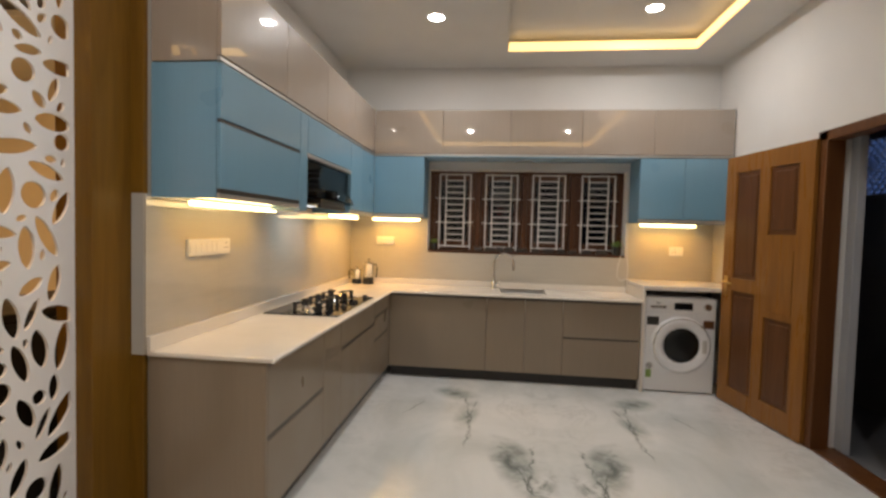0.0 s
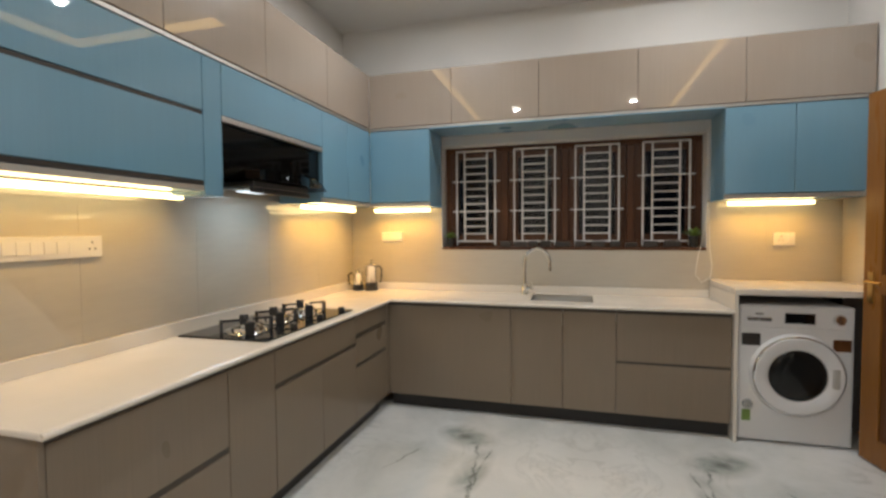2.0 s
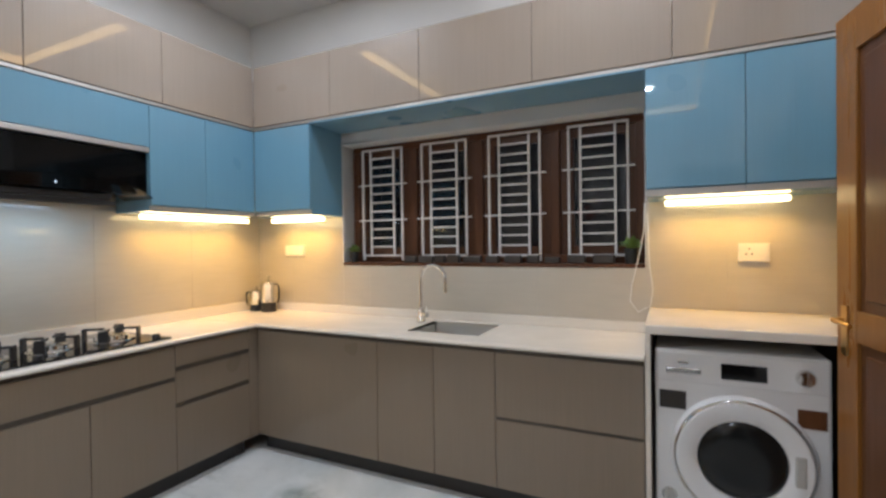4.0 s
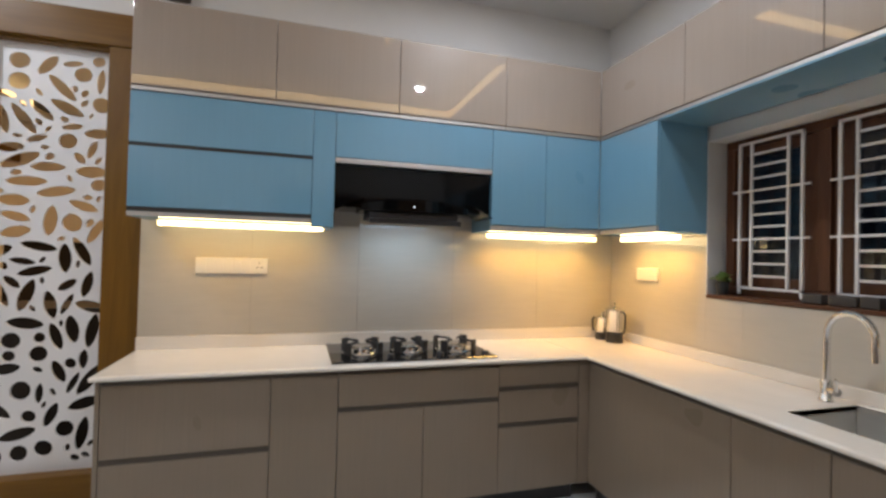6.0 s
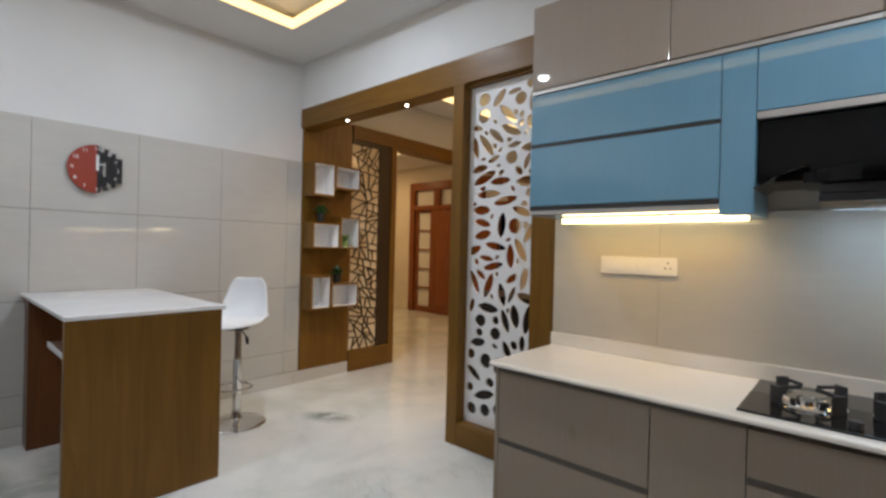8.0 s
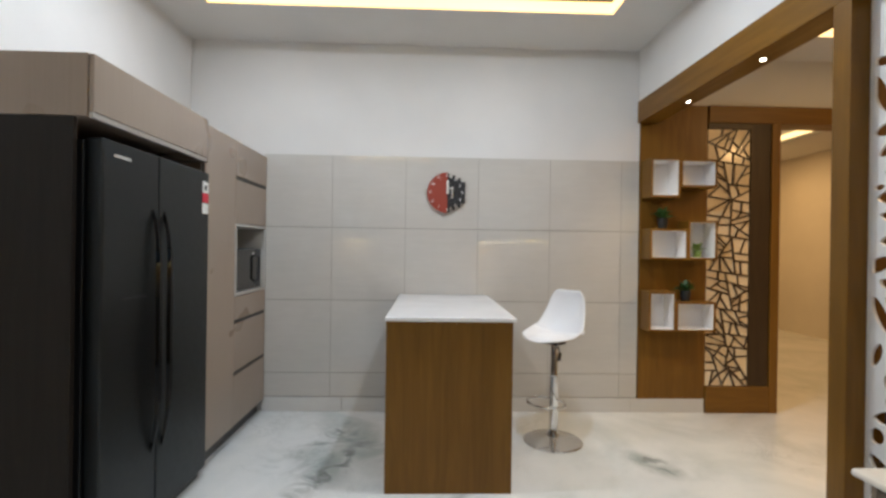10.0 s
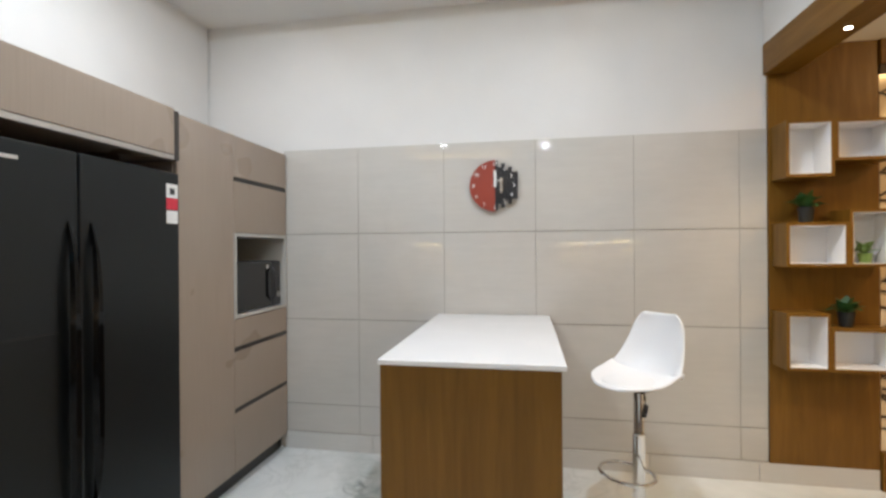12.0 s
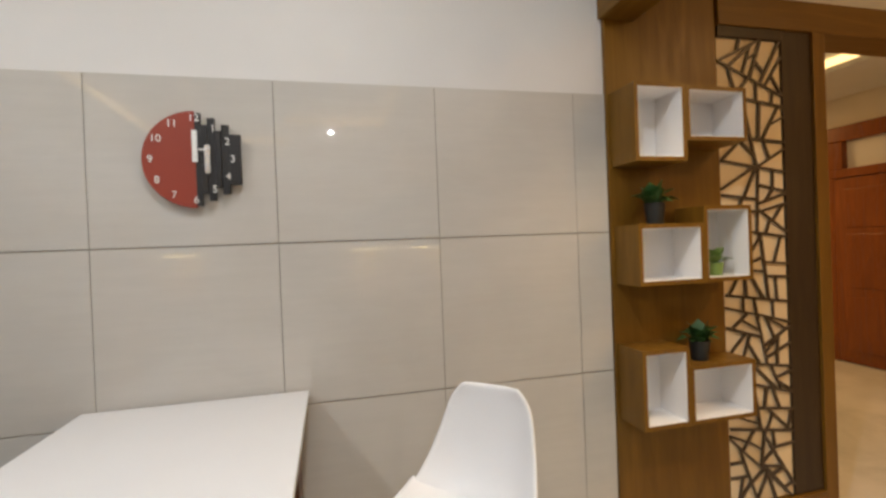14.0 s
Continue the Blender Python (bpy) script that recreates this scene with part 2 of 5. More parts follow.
TEAK = wood("teak_veneer", (0.226, 0.111, 0.0130), (0.130, 0.061, 0.0070), 0.38)
TEAK_FLAT = wood("teak_veneer_lying", (0.226, 0.111, 0.0130), (0.130, 0.061, 0.0070), 0.38, along="y")
TEAK_BEAM = wood("teak_veneer_cross", (0.226, 0.111, 0.0130), (0.130, 0.061, 0.0070), 0.4, along="x")
DOOR_WOOD = wood("varnished_door_wood", (0.33, 0.145, 0.032), (0.20, 0.080, 0.016), 0.28)
DOOR_PANEL = wood("dark_door_panel", (0.16, 0.065, 0.024), (0.09, 0.035, 0.012), 0.3)
WINDOW_WOOD = wood("dark_window_wood", (0.125, 0.052, 0.024), (0.062, 0.025, 0.012), 0.35)
INNER_WOOD = wood("dark_inner_post_wood", (0.060, 0.036, 0.016), (0.032, 0.018, 0.009), 0.4)
DARK_WOOD = wood("near_black_wood", (0.022, 0.016, 0.012), (0.010, 0.008, 0.006), 0.4)
MAIN_DOOR = wood("red_brown_main_door", (0.30, 0.10, 0.03), (0.16, 0.05, 0.015), 0.25)
JALI_WHITE = paint("white_acrylic_screen", (0.82, 0.81, 0.80), 0.35, 0.02)
JALI_BROWN = paint("bronze_screen", (0.055, 0.034, 0.020), 0.4, 0.1)
WHITE_PLASTIC = paint("white_plastic", (0.84, 0.84, 0.85), 0.28, 0.02, 30)
SWITCH = paint("ivory_switch_plate", (0.78, 0.75, 0.70), 0.3, 0.02, 30)
APPLIANCE = paint("white_enamel", (0.80, 0.80, 0.80), 0.22, 0.015, 20)
GRILLE = paint("white_enamelled_iron", (0.74, 0.72, 0.70), 0.45, 0.04, 40)
BLACK_GLASS = material("black_glass", (0.008, 0.008, 0.009), 0.05, coat=0.2)
HOOD_GLASS = material("hood_black_glass", (0.003, 0.003, 0.003), 0.06, spec=0.22)
BLACK = material("black_plastic", (0.018, 0.018, 0.02), 0.35)
IRON = material("cast_iron", (0.02, 0.02, 0.021), 0.55)
FRIDGE = metal("black_steel", (0.050, 0.055, 0.058), 0.38)
FRIDGE_DARK = material("fridge_dark", (0.012, 0.012, 0.013), 0.3)
RED = paint("red_clock_face", (0.29, 0.045, 0.024), 0.4, 0.05, 40)
WHITE = material("white_print", (0.80, 0.80, 0.78), 0.5)
STICKER_RED = material("red_print", (0.65, 0.03, 0.06), 0.45)
BRASS = metal("worn_brass", (0.55, 0.36, 0.14), 0.3)
LEAF = paint("plant_leaf", (0.05, 0.13, 0.035), 0.4, 0.35, 20)
LEAF_LIGHT = paint("light_plant_leaf", (0.22, 0.34, 0.09), 0.4, 0.3, 20)
POT = material("black_pot", (0.02, 0.022, 0.022), 0.4)
SOIL = paint("soil", (0.04, 0.028, 0.018), 0.95)
GLASS = glass("clear_glass")
DARK_GLASS = glass("smoked_glass", (0.42, 0.42, 0.42))
PANE = glass("window_pane", (0.72, 0.76, 0.80))
SMOKE_BODY = material("dark_drum_glass", (0.012, 0.013, 0.013), 0.10, spec=0.35)
STRIP = glow("warm_led_strip", (1.0, 0.72, 0.33), 9.0)
# glow of the cove strips and of the faces they light
COVE = glow("amber_cove_glow", (1.0, 0.66, 0.26), 1.9)
LAMP = glow("downlight_disc", (1.0, 0.97, 0.92), 25.0)
HOOD_GLOW = glow("hood_light", (0.80, 0.90, 1.0), 1.3)
SPOT_GLOW = glow("spot_disc", (1.0, 0.88, 0.70), 18.0)
# near-black: the dark of the night is put into the wall's colour
NIGHT = paint("night_dark_wall", (0.010, 0.010, 0.010), 0.9)
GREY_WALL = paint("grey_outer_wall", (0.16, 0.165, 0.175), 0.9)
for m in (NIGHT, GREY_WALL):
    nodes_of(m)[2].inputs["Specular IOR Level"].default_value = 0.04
STONE = paint("dark_stone", (0.07, 0.06, 0.052), 0.3, 0.3)
LIGHT_GREY = paint("pale_grey_jamb", (0.42, 0.43, 0.46), 0.7)
BACKING = paint("cream_backing_board", (0.82, 0.68, 0.46), 0.12)
LINING = paint("pale_grey_lining", (0.48, 0.47, 0.44), 0.35, 0.04)
CABLE = material("white_cable", (0.75, 0.74, 0.70), 0.5)

# ---------------------------------------------------------------- mesh helpers


def box(bm, x0, x1, y0, y1, z0, z1, bevel=0.0):
    x0, x1, y0, y1, z0, z1 = min(x0, x1), max(x0, x1), min(y0, y1), max(y0, y1), min(z0, z1), max(z0, z1)
    m = Matrix.LocRotScale(((x0 + x1) / 2, (y0 + y1) / 2, (z0 + z1) / 2), None, (x1 - x0, y1 - y0, z1 - z0))
    made = bmesh.ops.create_cube(bm, size=1, matrix=m)
    if bevel:
        edges = list({e for v in made["verts"] for e in v.link_edges})
        bmesh.ops.bevel(bm, geom=edges, offset=min(bevel, (x1 - x0) * 0.45, (y1 - y0) * 0.45, (z1 - z0) * 0.45), segments=2, affect="EDGES", profile=0.5)
    return bm


def cyl(bm, m, r0, r1, h, seg=24):
    """A capped cone along +z of the pose m, from its foot."""
    bmesh.ops.create_cone(bm, cap_ends=True, segments=seg, radius1=r0, radius2=r1, depth=h, matrix=m @ Matrix.Translation((0, 0, h / 2)))
    return bm


def lathe(bm, m, profile, seg=32, caps=True):
    """Turns (radius, height) pairs round the z axis of the pose m."""
    rings = []
    for r, z in profile:
        rings.append([bm.verts.new(m @ Vector((r * math.cos(2 * math.pi * i / seg), r * math.sin(2 * math.pi * i / seg), z))) for i in range(seg)])
    for a, c in zip(rings, rings[1:]):
        for i in range(seg):
            bm.faces.new((a[i], a[(i + 1) % seg], c[(i + 1) % seg], c[i]))
    for ring, flip in ((rings[0], True), (rings[-1], False)) if caps else ():
        if (ring[0].co - ring[seg // 2].co).length > 1e-4:
            bm.faces.new(ring[::-1] if flip else ring)
    return bm


def tube(bm, pts, r, seg=10, closed=False):
    """A round bar along the points."""
    pts = [Vector(p) for p in pts]
    rings, n = [], len(pts)
    side = None
    for i, p in enumerate(pts):
        a = pts[(i - 1) % n] if closed or i else p
        c = pts[(i + 1) % n] if closed or i < n - 1 else p
        d = (c - a).normalized()
        if side is None:
            side = d.orthogonal().normalized()
        side = (side - d * side.dot(d)).normalized()
        up = d.cross(side)
        rings.append([bm.verts.new(p + r * (math.cos(2 * math.pi * k / seg) * side + math.sin(2 * math.pi * k / seg) * up)) for k in range(seg)])
    for i in range(n if closed else n - 1):
        a, c = rings[i], rings[(i + 1) % n]
        for k in range(seg):
            bm.faces.new((a[k], a[(k + 1) % seg], c[(k + 1) % seg], c[k]))
    if not closed:
        bm.faces.new(rings[0][::-1])
        bm.faces.new(rings[-1])
    return bm


def mesh_from(name, bm, mat, smooth=False):
    bmesh.ops.recalc_face_normals(bm, faces=bm.faces)
    me = bpy.data.meshes.new(name)
    bm.to_mesh(me)
    bm.free()
    for m in (mat if isinstance(mat, (list, tuple)) else [mat]):
        me.materials.append(m)
    if smooth:
        for p in me.polygons:
            p.use_smooth = True
        me.set_sharp_from_angle(angle=radians(40))
    return me


def world_of(ob):
    m = Matrix.Identity(4)
    while ob is not None:
        m = ob.matrix_parent_inverse @ ob.matrix_basis @ m
        ob = ob.parent
    return m


def attach(ob, parent):
    ob.parent = parent
    ob.matrix_parent_inverse = world_of(parent).inverted()
    return ob


def part(name, bm, mat, parent, label="", smooth=False):
    """Links a bmesh, built in world metres, as one mesh under a thing or a part."""
    ob = attach(new(name, mesh_from(name, bm, mat, smooth)), parent)
    return tagged(ob, label) if label else ob


def thing(name, x, y, z, label, category, group=""):
    ob = new(name)
    ob.empty_display_size = 0.1
    ob.matrix_basis = Matrix.Translation((x, y, z))
    return tagged(ob, label, category, group)


def solid(name, bm, mat, label, category="", kind="structure", smooth=False):
    return tagged(new(name, mesh_from(name, bm, mat, smooth)), label, category, "", kind)


def B(*a):
    return box(bmesh.new(), *a)

# ---------------------------------------------------------------- the large structure
T = 0.16
FAR_W, HALL_N, HALL_S = -5.20, 0.9, -9.6

floor = solid("floor", B(FAR_W - 0.2, EAST + 0.0, HALL_S - 0.2, 0.9, -0.10, 0.0), FLOOR,
              "glossy white marble floor with mirrored grey veins", "floor")

# north wall, with the window's opening
WX0, WX1, WZ0, WZ1 = 0.235, 2.225, 1.178, 2.015
bm = bmesh.new()
box(bm, WEST - T, WX0, NORTH + 0.012, NORTH + 0.22, 0, CEIL + 0.4)
box(bm, WX1, EAST + T, NORTH + 0.012, NORTH + 0.22, 0, CEIL + 0.4)
box(bm, WX0, WX1, NORTH + 0.012, NORTH + 0.22, 0, WZ0 - 0.02)
box(bm, WX0, WX1, NORTH + 0.012, NORTH + 0.22, WZ1, CEIL + 0.4)
wall_north = solid("wall_north", bm, PLASTER, "cream plastered wall with a wide window opening", "wall")

# west wall: solid behind the cabinets, lintel wall over the wide opening
WALL_END = -2.337
bm = bmesh.new()
box(bm, WEST - T, WEST, WALL_END, NORTH + 0.012, 0, CEIL + 0.4)
box(bm, WEST - T, WEST, SOUTH, WALL_END, 2.62, CEIL + 0.4)
wall_west = solid("wall_west", bm, PLASTER, "cream plastered wall above the wide wooden opening", "wall")
backing = solid("backsplash_backing_west", box(B(WEST, -0.602, WALL_END, NORTH + 0.012, 0, 2.60), WEST + 0.0005, -0.602, -2.365, WALL_END, 0.80, 1.52), GROUT_PALE, "pale wall lining behind the cooktop tiles", "wall lining")

# south wall, going on past the kitchen as far as the hall's opening
bm = bmesh.new()
box(bm, -1.255, EAST + T, SOUTH - T, SOUTH - 0.012, 0, CEIL + 0.4)
box(bm, FAR_W, -1.255, SOUTH - T, SOUTH - 0.012, 2.60, CEIL + 0.4)
wall_south = solid("wall_south", bm, PLASTER, "pale plastered wall above a tiled dado", "wall")

# east wall, with the utility door's opening
DY0, DY1, DZ = -1.80, -0.93, 2.10
bm = bmesh.new()
box(bm, EAST, EAST + T, DY1, NORTH + 0.012, 0, CEIL + 0.4)
box(bm, EAST, EAST + T, SOUTH, DY0, 0, CEIL + 0.4)
box(bm, EAST, EAST + T, DY0, DY1, DZ, CEIL + 0.4)
wall_east = solid("wall_east", bm, PLASTER, "cream plastered wall with a door opening", "wall")

# hall and living room beyond the opening
bm = bmesh.new()
MY0, MY1, MZ = -8.20, -5.60, 2.66
box(bm, FAR_W - 0.2, FAR_W, HALL_S, MY0, 0, CEIL + 0.4)
box(bm, FAR_W - 0.2, FAR_W, MY1, HALL_N, 0, CEIL + 0.4)
box(bm, FAR_W - 0.2, FAR_W, MY0, MY1, MZ, CEIL + 0.4)
hall_west = solid("wall_hall_west", bm, HALL_PLASTER, "warm cream hall wall with the main door", "wall")
hall_north = solid("wall_hall_north", B(FAR_W, WEST - T, HALL_N - 0.3, HALL_N - 0.15, 0, CEIL + 0.4), HALL_PLASTER, "warm cream hall wall", "wall")
hall_south = solid("wall_living_south", B(FAR_W, EAST, HALL_S - 0.15, HALL_S, 0, CEIL + 0.4), HALL_PLASTER, "warm cream living room wall", "wall")
hall_east = solid("wall_living_east", B(0.9, 1.05, HALL_S, SOUTH - T, 0, CEIL + 0.4), HALL_PLASTER, "warm cream living room wall", "wall")

# kitchen ceiling: a lower border round a raised tray with an L-shaped outline
TX0, TX1, TX2, TY0, TY1, TY2 = -0.20, 1.00, 2.66, -4.52, -0.92, 0.16
bm = bmesh.new()
box(bm, WEST - T, TX0, SOUTH - T, NORTH + 0.2, CEIL, CEIL + 0.05)
box(bm, TX2, EAST + T, SOUTH - T, NORTH + 0.2, CEIL, CEIL + 0.05)
box(bm, TX0, TX2, SOUTH - T, TY0, CEIL, CEIL + 0.05)
box(bm, TX0, TX1, TY1, NORTH + 0.2, CEIL, CEIL + 0.05)
box(bm, TX1, TX2, TY2, NORTH + 0.2, CEIL, CEIL + 0.05)
box(bm, WEST - T, EAST + T, SOUTH - T, NORTH + 0.2, CEIL + 0.13, CEIL + 0.2)
ceiling = solid("ceiling", bm, CEILING_PAINT, "white plasterboard ceiling with a raised L-shaped tray", "ceiling")
hall_ceiling = bmesh.new()
box(hall_ceiling, FAR_W, WEST - T, SOUTH, SOUTH + 0.45, 3.0, 3.05)
box(hall_ceiling, FAR_W, WEST - T, -0.9, HALL_N, 3.0, 3.05)
box(hall_ceiling, FAR_W, WEST - T, SOUTH, HALL_N, 3.14, 3.2)
box(hall_ceiling, FAR_W, 1.05, HALL_S, SOUTH - T, 3.14, 3.2)
box(hall_ceiling, FAR_W, -4.2, HALL_S, SOUTH - T, 3.0, 3.05)
solid("ceiling_hall", hall_ceiling, CEILING_PAINT, "white hall ceiling with lit coves", "ceiling")


def cove(x0, y0, x1, y1, z0=3.053, z1=3.13, inward=(0, 0)):
    bm = bmesh.new()
    w = 0.012
    if abs(x1 - x0) > abs(y1 - y0):
        box(bm, x0 + 0.01, x1 - 0.01, y0 - inward[1] * 0.003, y0 - inward[1] * w, z0, z1)
    else:
        box(bm, x0 - inward[0] * 0.003, x0 - inward[0] * w, y0 + 0.013, y1 - 0.013, z0, z1)
    ob = new("cove_light", mesh_from("cove_light", bm, COVE))
    return tagged(ob, "amber glowing band for the strip-lit face of the ceiling cove", "cove light", "ceiling cove lights")


# glowing bands stand for strip and lit upright face, just inside the tray's edge
for args in ((TX1, TY2, TX2, TY2, (0, 1)), (TX2, TY0, TX2, TY2, (1, 0)), (TX0, TY0, TX2, TY0, (0, -1)), (TX0, TY0, TX0, TY1, (-1, 0)),
             (TX0, TY1, TX1, TY1, (0, 1))):
    cove(*args[:4], inward=args[4])
cove(-4.5, SOUTH + 0.45, WEST - T - 0.2, SOUTH + 0.45, 3.005, 3.10, inward=(0, -1))
cove(-4.2, HALL_S + 0.2, -4.2, SOUTH - T - 0.1, 3.055, 3.13, inward=(-1, 0))


def downlight(x, y, z, r=0.062, mat=LAMP, label="round white recessed ceiling downlight, lit", rim_mat=None):
    t = thing("downlight", x, y, z, label, "downlight", "recessed ceiling lights")
    part("rim", lathe(bmesh.new(), pose(x, y, z), [(r, 0.002), (r, -0.006), (r * 1.22, -0.006), (r * 1.28, -0.001), (r * 1.28, 0.002)]), rim_mat or WHITE_PLASTIC, t, smooth=True)
    part("lens", lathe(bmesh.new(), pose(x, y, z), [(0.0005, -0.003), (r * 0.98, -0.003), (r * 0.98, 0.001), (0.0005, 0.001)]), mat, t)
    return t


for x, y, z in DOWNLIGHTS:
    downlight(x, y, z + (0.005 if z < 3.1 else 0.015))

# ---- window
window = thing("window_1", (WX0 + WX1) / 2, NORTH + 0.14, WZ0, "dark brown wooden window with four casements behind white iron grilles, night outside", "window")
window["kind"] = "structure"
FY0, FY1 = NORTH + 0.130, NORTH + 0.200
GC = [0.502, 0.988, 1.473, 1.972]
fr = bmesh.new()
box(fr, WX0, WX1, FY0, FY1, WZ1 - 0.045, WZ1, 0.004)
box(fr, WX0, WX1, FY0, FY1, WZ0, WZ0 + 0.05, 0.004)
edges_x = [WX0] + [(a + c) / 2 for a, c in zip(GC, GC[1:])] + [WX1]
for i, x in enumerate(edges_x):
    w = 0.055 if 0 < i < 4 else 0.05
    lo = x - w / 2 if 0 < i < 4 else (x if i == 0 else x - w)
    box(fr, lo, lo + w, FY0, FY1, WZ0 + 0.05, WZ1 - 0.045, 0.004)
part("window_frame", fr, WINDOW_WOOD, window)
for i, c in enumerate(GC):
    a, d = edges_x[i] + 0.03, edges_x[i + 1] - 0.03
    sash = bmesh.new()
    for x0, x1, z0, z1 in ((a, a + 0.075, WZ0 + 0.05, WZ1 - 0.045), (d - 0.075, d, WZ0 + 0.05, WZ1 - 0.045),
                           (a + 0.075, d - 0.075, WZ0 + 0.05, WZ0 + 0.10), (a + 0.075, d - 0.075, WZ1 - 0.095, WZ1 - 0.045)):
        box(sash, x0, x1, FY0 + 0.02, FY1 - 0.01, z0, z1, 0.003)
    s = part("sash", sash, WINDOW_WOOD, window)
    p = part("pane", B(a + 0.07, d - 0.07, FY0 + 0.042, FY0 + 0.047, WZ0 + 0.09, WZ1 - 0.085), PANE, s)
    p.visible_shadow = False
    g = bmesh.new()
    GY = NORTH + 0.108
    for x in (c - 0.163, c + 0.163):
        box(g, x - 0.006, x + 0.006, GY - 0.006, GY + 0.006, WZ0 + 0.012, WZ1 - 0.03)
    for x in (c - 0.096, c + 0.096):
        box(g, x - 0.006, x + 0.006, GY - 0.006, GY + 0.006, WZ0 + 0.045, WZ1 - 0.03)
    box(g, c - 0.169, c + 0.169, GY - 0.006, GY + 0.006, WZ1 - 0.042, WZ1 - 0.03)
    box(g, c - 0.169, c + 0.169, GY - 0.006, GY + 0.006, WZ0 + 0.040, WZ0 + 0.052)
    rungs = 12
    for k in range(1, rungs):
        z = WZ0 + 0.046 + (WZ1 - WZ0 - 0.082) * k / rungs
        ext = 0.200 if k in (4, 8) else 0.096
        box(g, c - ext, c + ext, GY - 0.012 if ext > 0.2 else GY - 0.005, GY + 0.005, z - 0.005, z + 0.005)
    part("grille", g, GRILLE, window, "white iron grille with close rungs")
part("window_sill", B(WX0, WX1, NORTH - 0.004, FY0, WZ0 - 0.02, WZ0, 0.003), WINDOW_WOOD, window, "dark glossy sill")
part("reveal", box(box(box(bmesh.new(), WX0, WX1, NORTH, FY1 + 0.02, WZ1, WZ1 + 0.004), WX0 - 0.004, WX0, NORTH, FY1 + 0.02, WZ0, WZ1), WX1, WX1 + 0.004, NORTH, FY1 + 0.02, WZ0, WZ1), PLASTER, window)
# little dark stone blocks on the sill
random.seed(3)
x = 0.72
while x < 2.05:
    w = random.uniform(0.07, 0.13)
    h = random.uniform(0.035, 0.052)
    b = thing("stone_block", x + w / 2, NORTH + 0.05, WZ0, "small dark brown stone block on the window sill", "stone block", "stone blocks on the sill")
    part("block", B(x, x + w, NORTH + 0.03, NORTH + 0.075, WZ0, WZ0 + h, 0.006), STONE, b)
    x += w + random.uniform(0.01, 0.05)

# night outside the window, an added near-black backdrop, and outside the utility door
solid("night_backdrop", B(-2, 4.3, 2.4, 2.5, -0.1, 6), NIGHT, "near-black backdrop wall added for the night outside the window", "outer wall")
solid("ground_outside", B(-8, 8, NORTH + 0.22, 12, -0.25, -0.15), GREY_WALL, "dark ground outside at night", "ground")
bm = bmesh.new()
box(bm, EAST + T, 4.9, -2.9, -2.75, 0, 3.2)
box(bm, EAST + T, 4.15, 0.62, 0.75, 0, 3.2)
box(bm, 4.05, 4.15, -2.75, 0.62, 0, 1.78)
box(bm, 4.05, 4.15, -2.75, -0.75, 1.78, 3.2)
box(bm, 4.05, 4.15, 0.30, 0.62, 1.78, 3.2)
box(bm, 4.05, 4.15, -0.75, 0.30, 2.25, 3.2)
box(bm, EAST + T, 4.15, -2.75, 0.62, 3.1, 3.2)
solid("wall_utility", bm, GREY_WALL, "dark utility yard wall at night", "wall")
solid("floor_utility", B(EAST, 4.9, -2.9, 0.75, -0.10, -0.005), GREY_WALL, "grey utility yard floor", "floor")
lattice = bmesh.new()
for k in range(-6, 20):
    for s in (1, -1):
        a = -0.75 + 0.075 * k
        m = Matrix.Translation((4.10, a, 2.015)) @ Matrix.Rotation(radians(45 * s), 4, "X") @ Matrix.Diagonal((0.03, 0.014, 0.70, 1))
        bmesh.ops.create_cube(lattice, size=1, matrix=m)
for v in lattice.verts:
    v.co.y = min(0.30, max(-0.75, v.co.y))
    v.co.z = min(2.25, max(1.78, v.co.z))
yard = solid("lattice_screen", lattice, JALI_WHITE, "diagonal lattice vent against the blue night sky", "lattice")

# ---- wooden lintel, posts and screen of the wide opening
FX0, FX1 = WEST - T - 0.005, WEST + 0.006
opening = thing("wooden_opening", -0.74, -3.15, 0, "teak veneered opening frame with a lintel and posts round a white screen", "door frame")
opening["kind"] = "structure"
part("lintel", B(FX0, FX1, SOUTH, WALL_END, 2.44, 2.62, 0.004), TEAK_FLAT, opening)
part("post", B(FX0, FX1, -3.195, -3.105, 0, 2.44, 0.003), TEAK, opening)
part("post", B(FX0, FX1 - 0.01, -2.565, WALL_END, 0, 2.44, 0.003), TEAK, opening)
for z0, z1 in ((0.0, 0.799), (1.521, 2.44)):
    part("post_trim", B(FX1 - 0.009, -0.601, -2.365, WALL_END - 0.001, z0, z1, 0.002), TEAK, opening)
part("bottom_rail", B(FX0, FX1 - 0.002, -3.105, -2.565, 0, 0.155, 0.003), TEAK_FLAT, opening)
part("top_rail", B(-0.80, -0.69, -3.105, -2.565, 2.425, 2.44), TEAK_FLAT, opening)
for y in (-4.50, -3.75):
    downlight(-0.745, y, 2.44, 0.015, SPOT_GLOW, "small lit spot in the wooden lintel", CHROME)


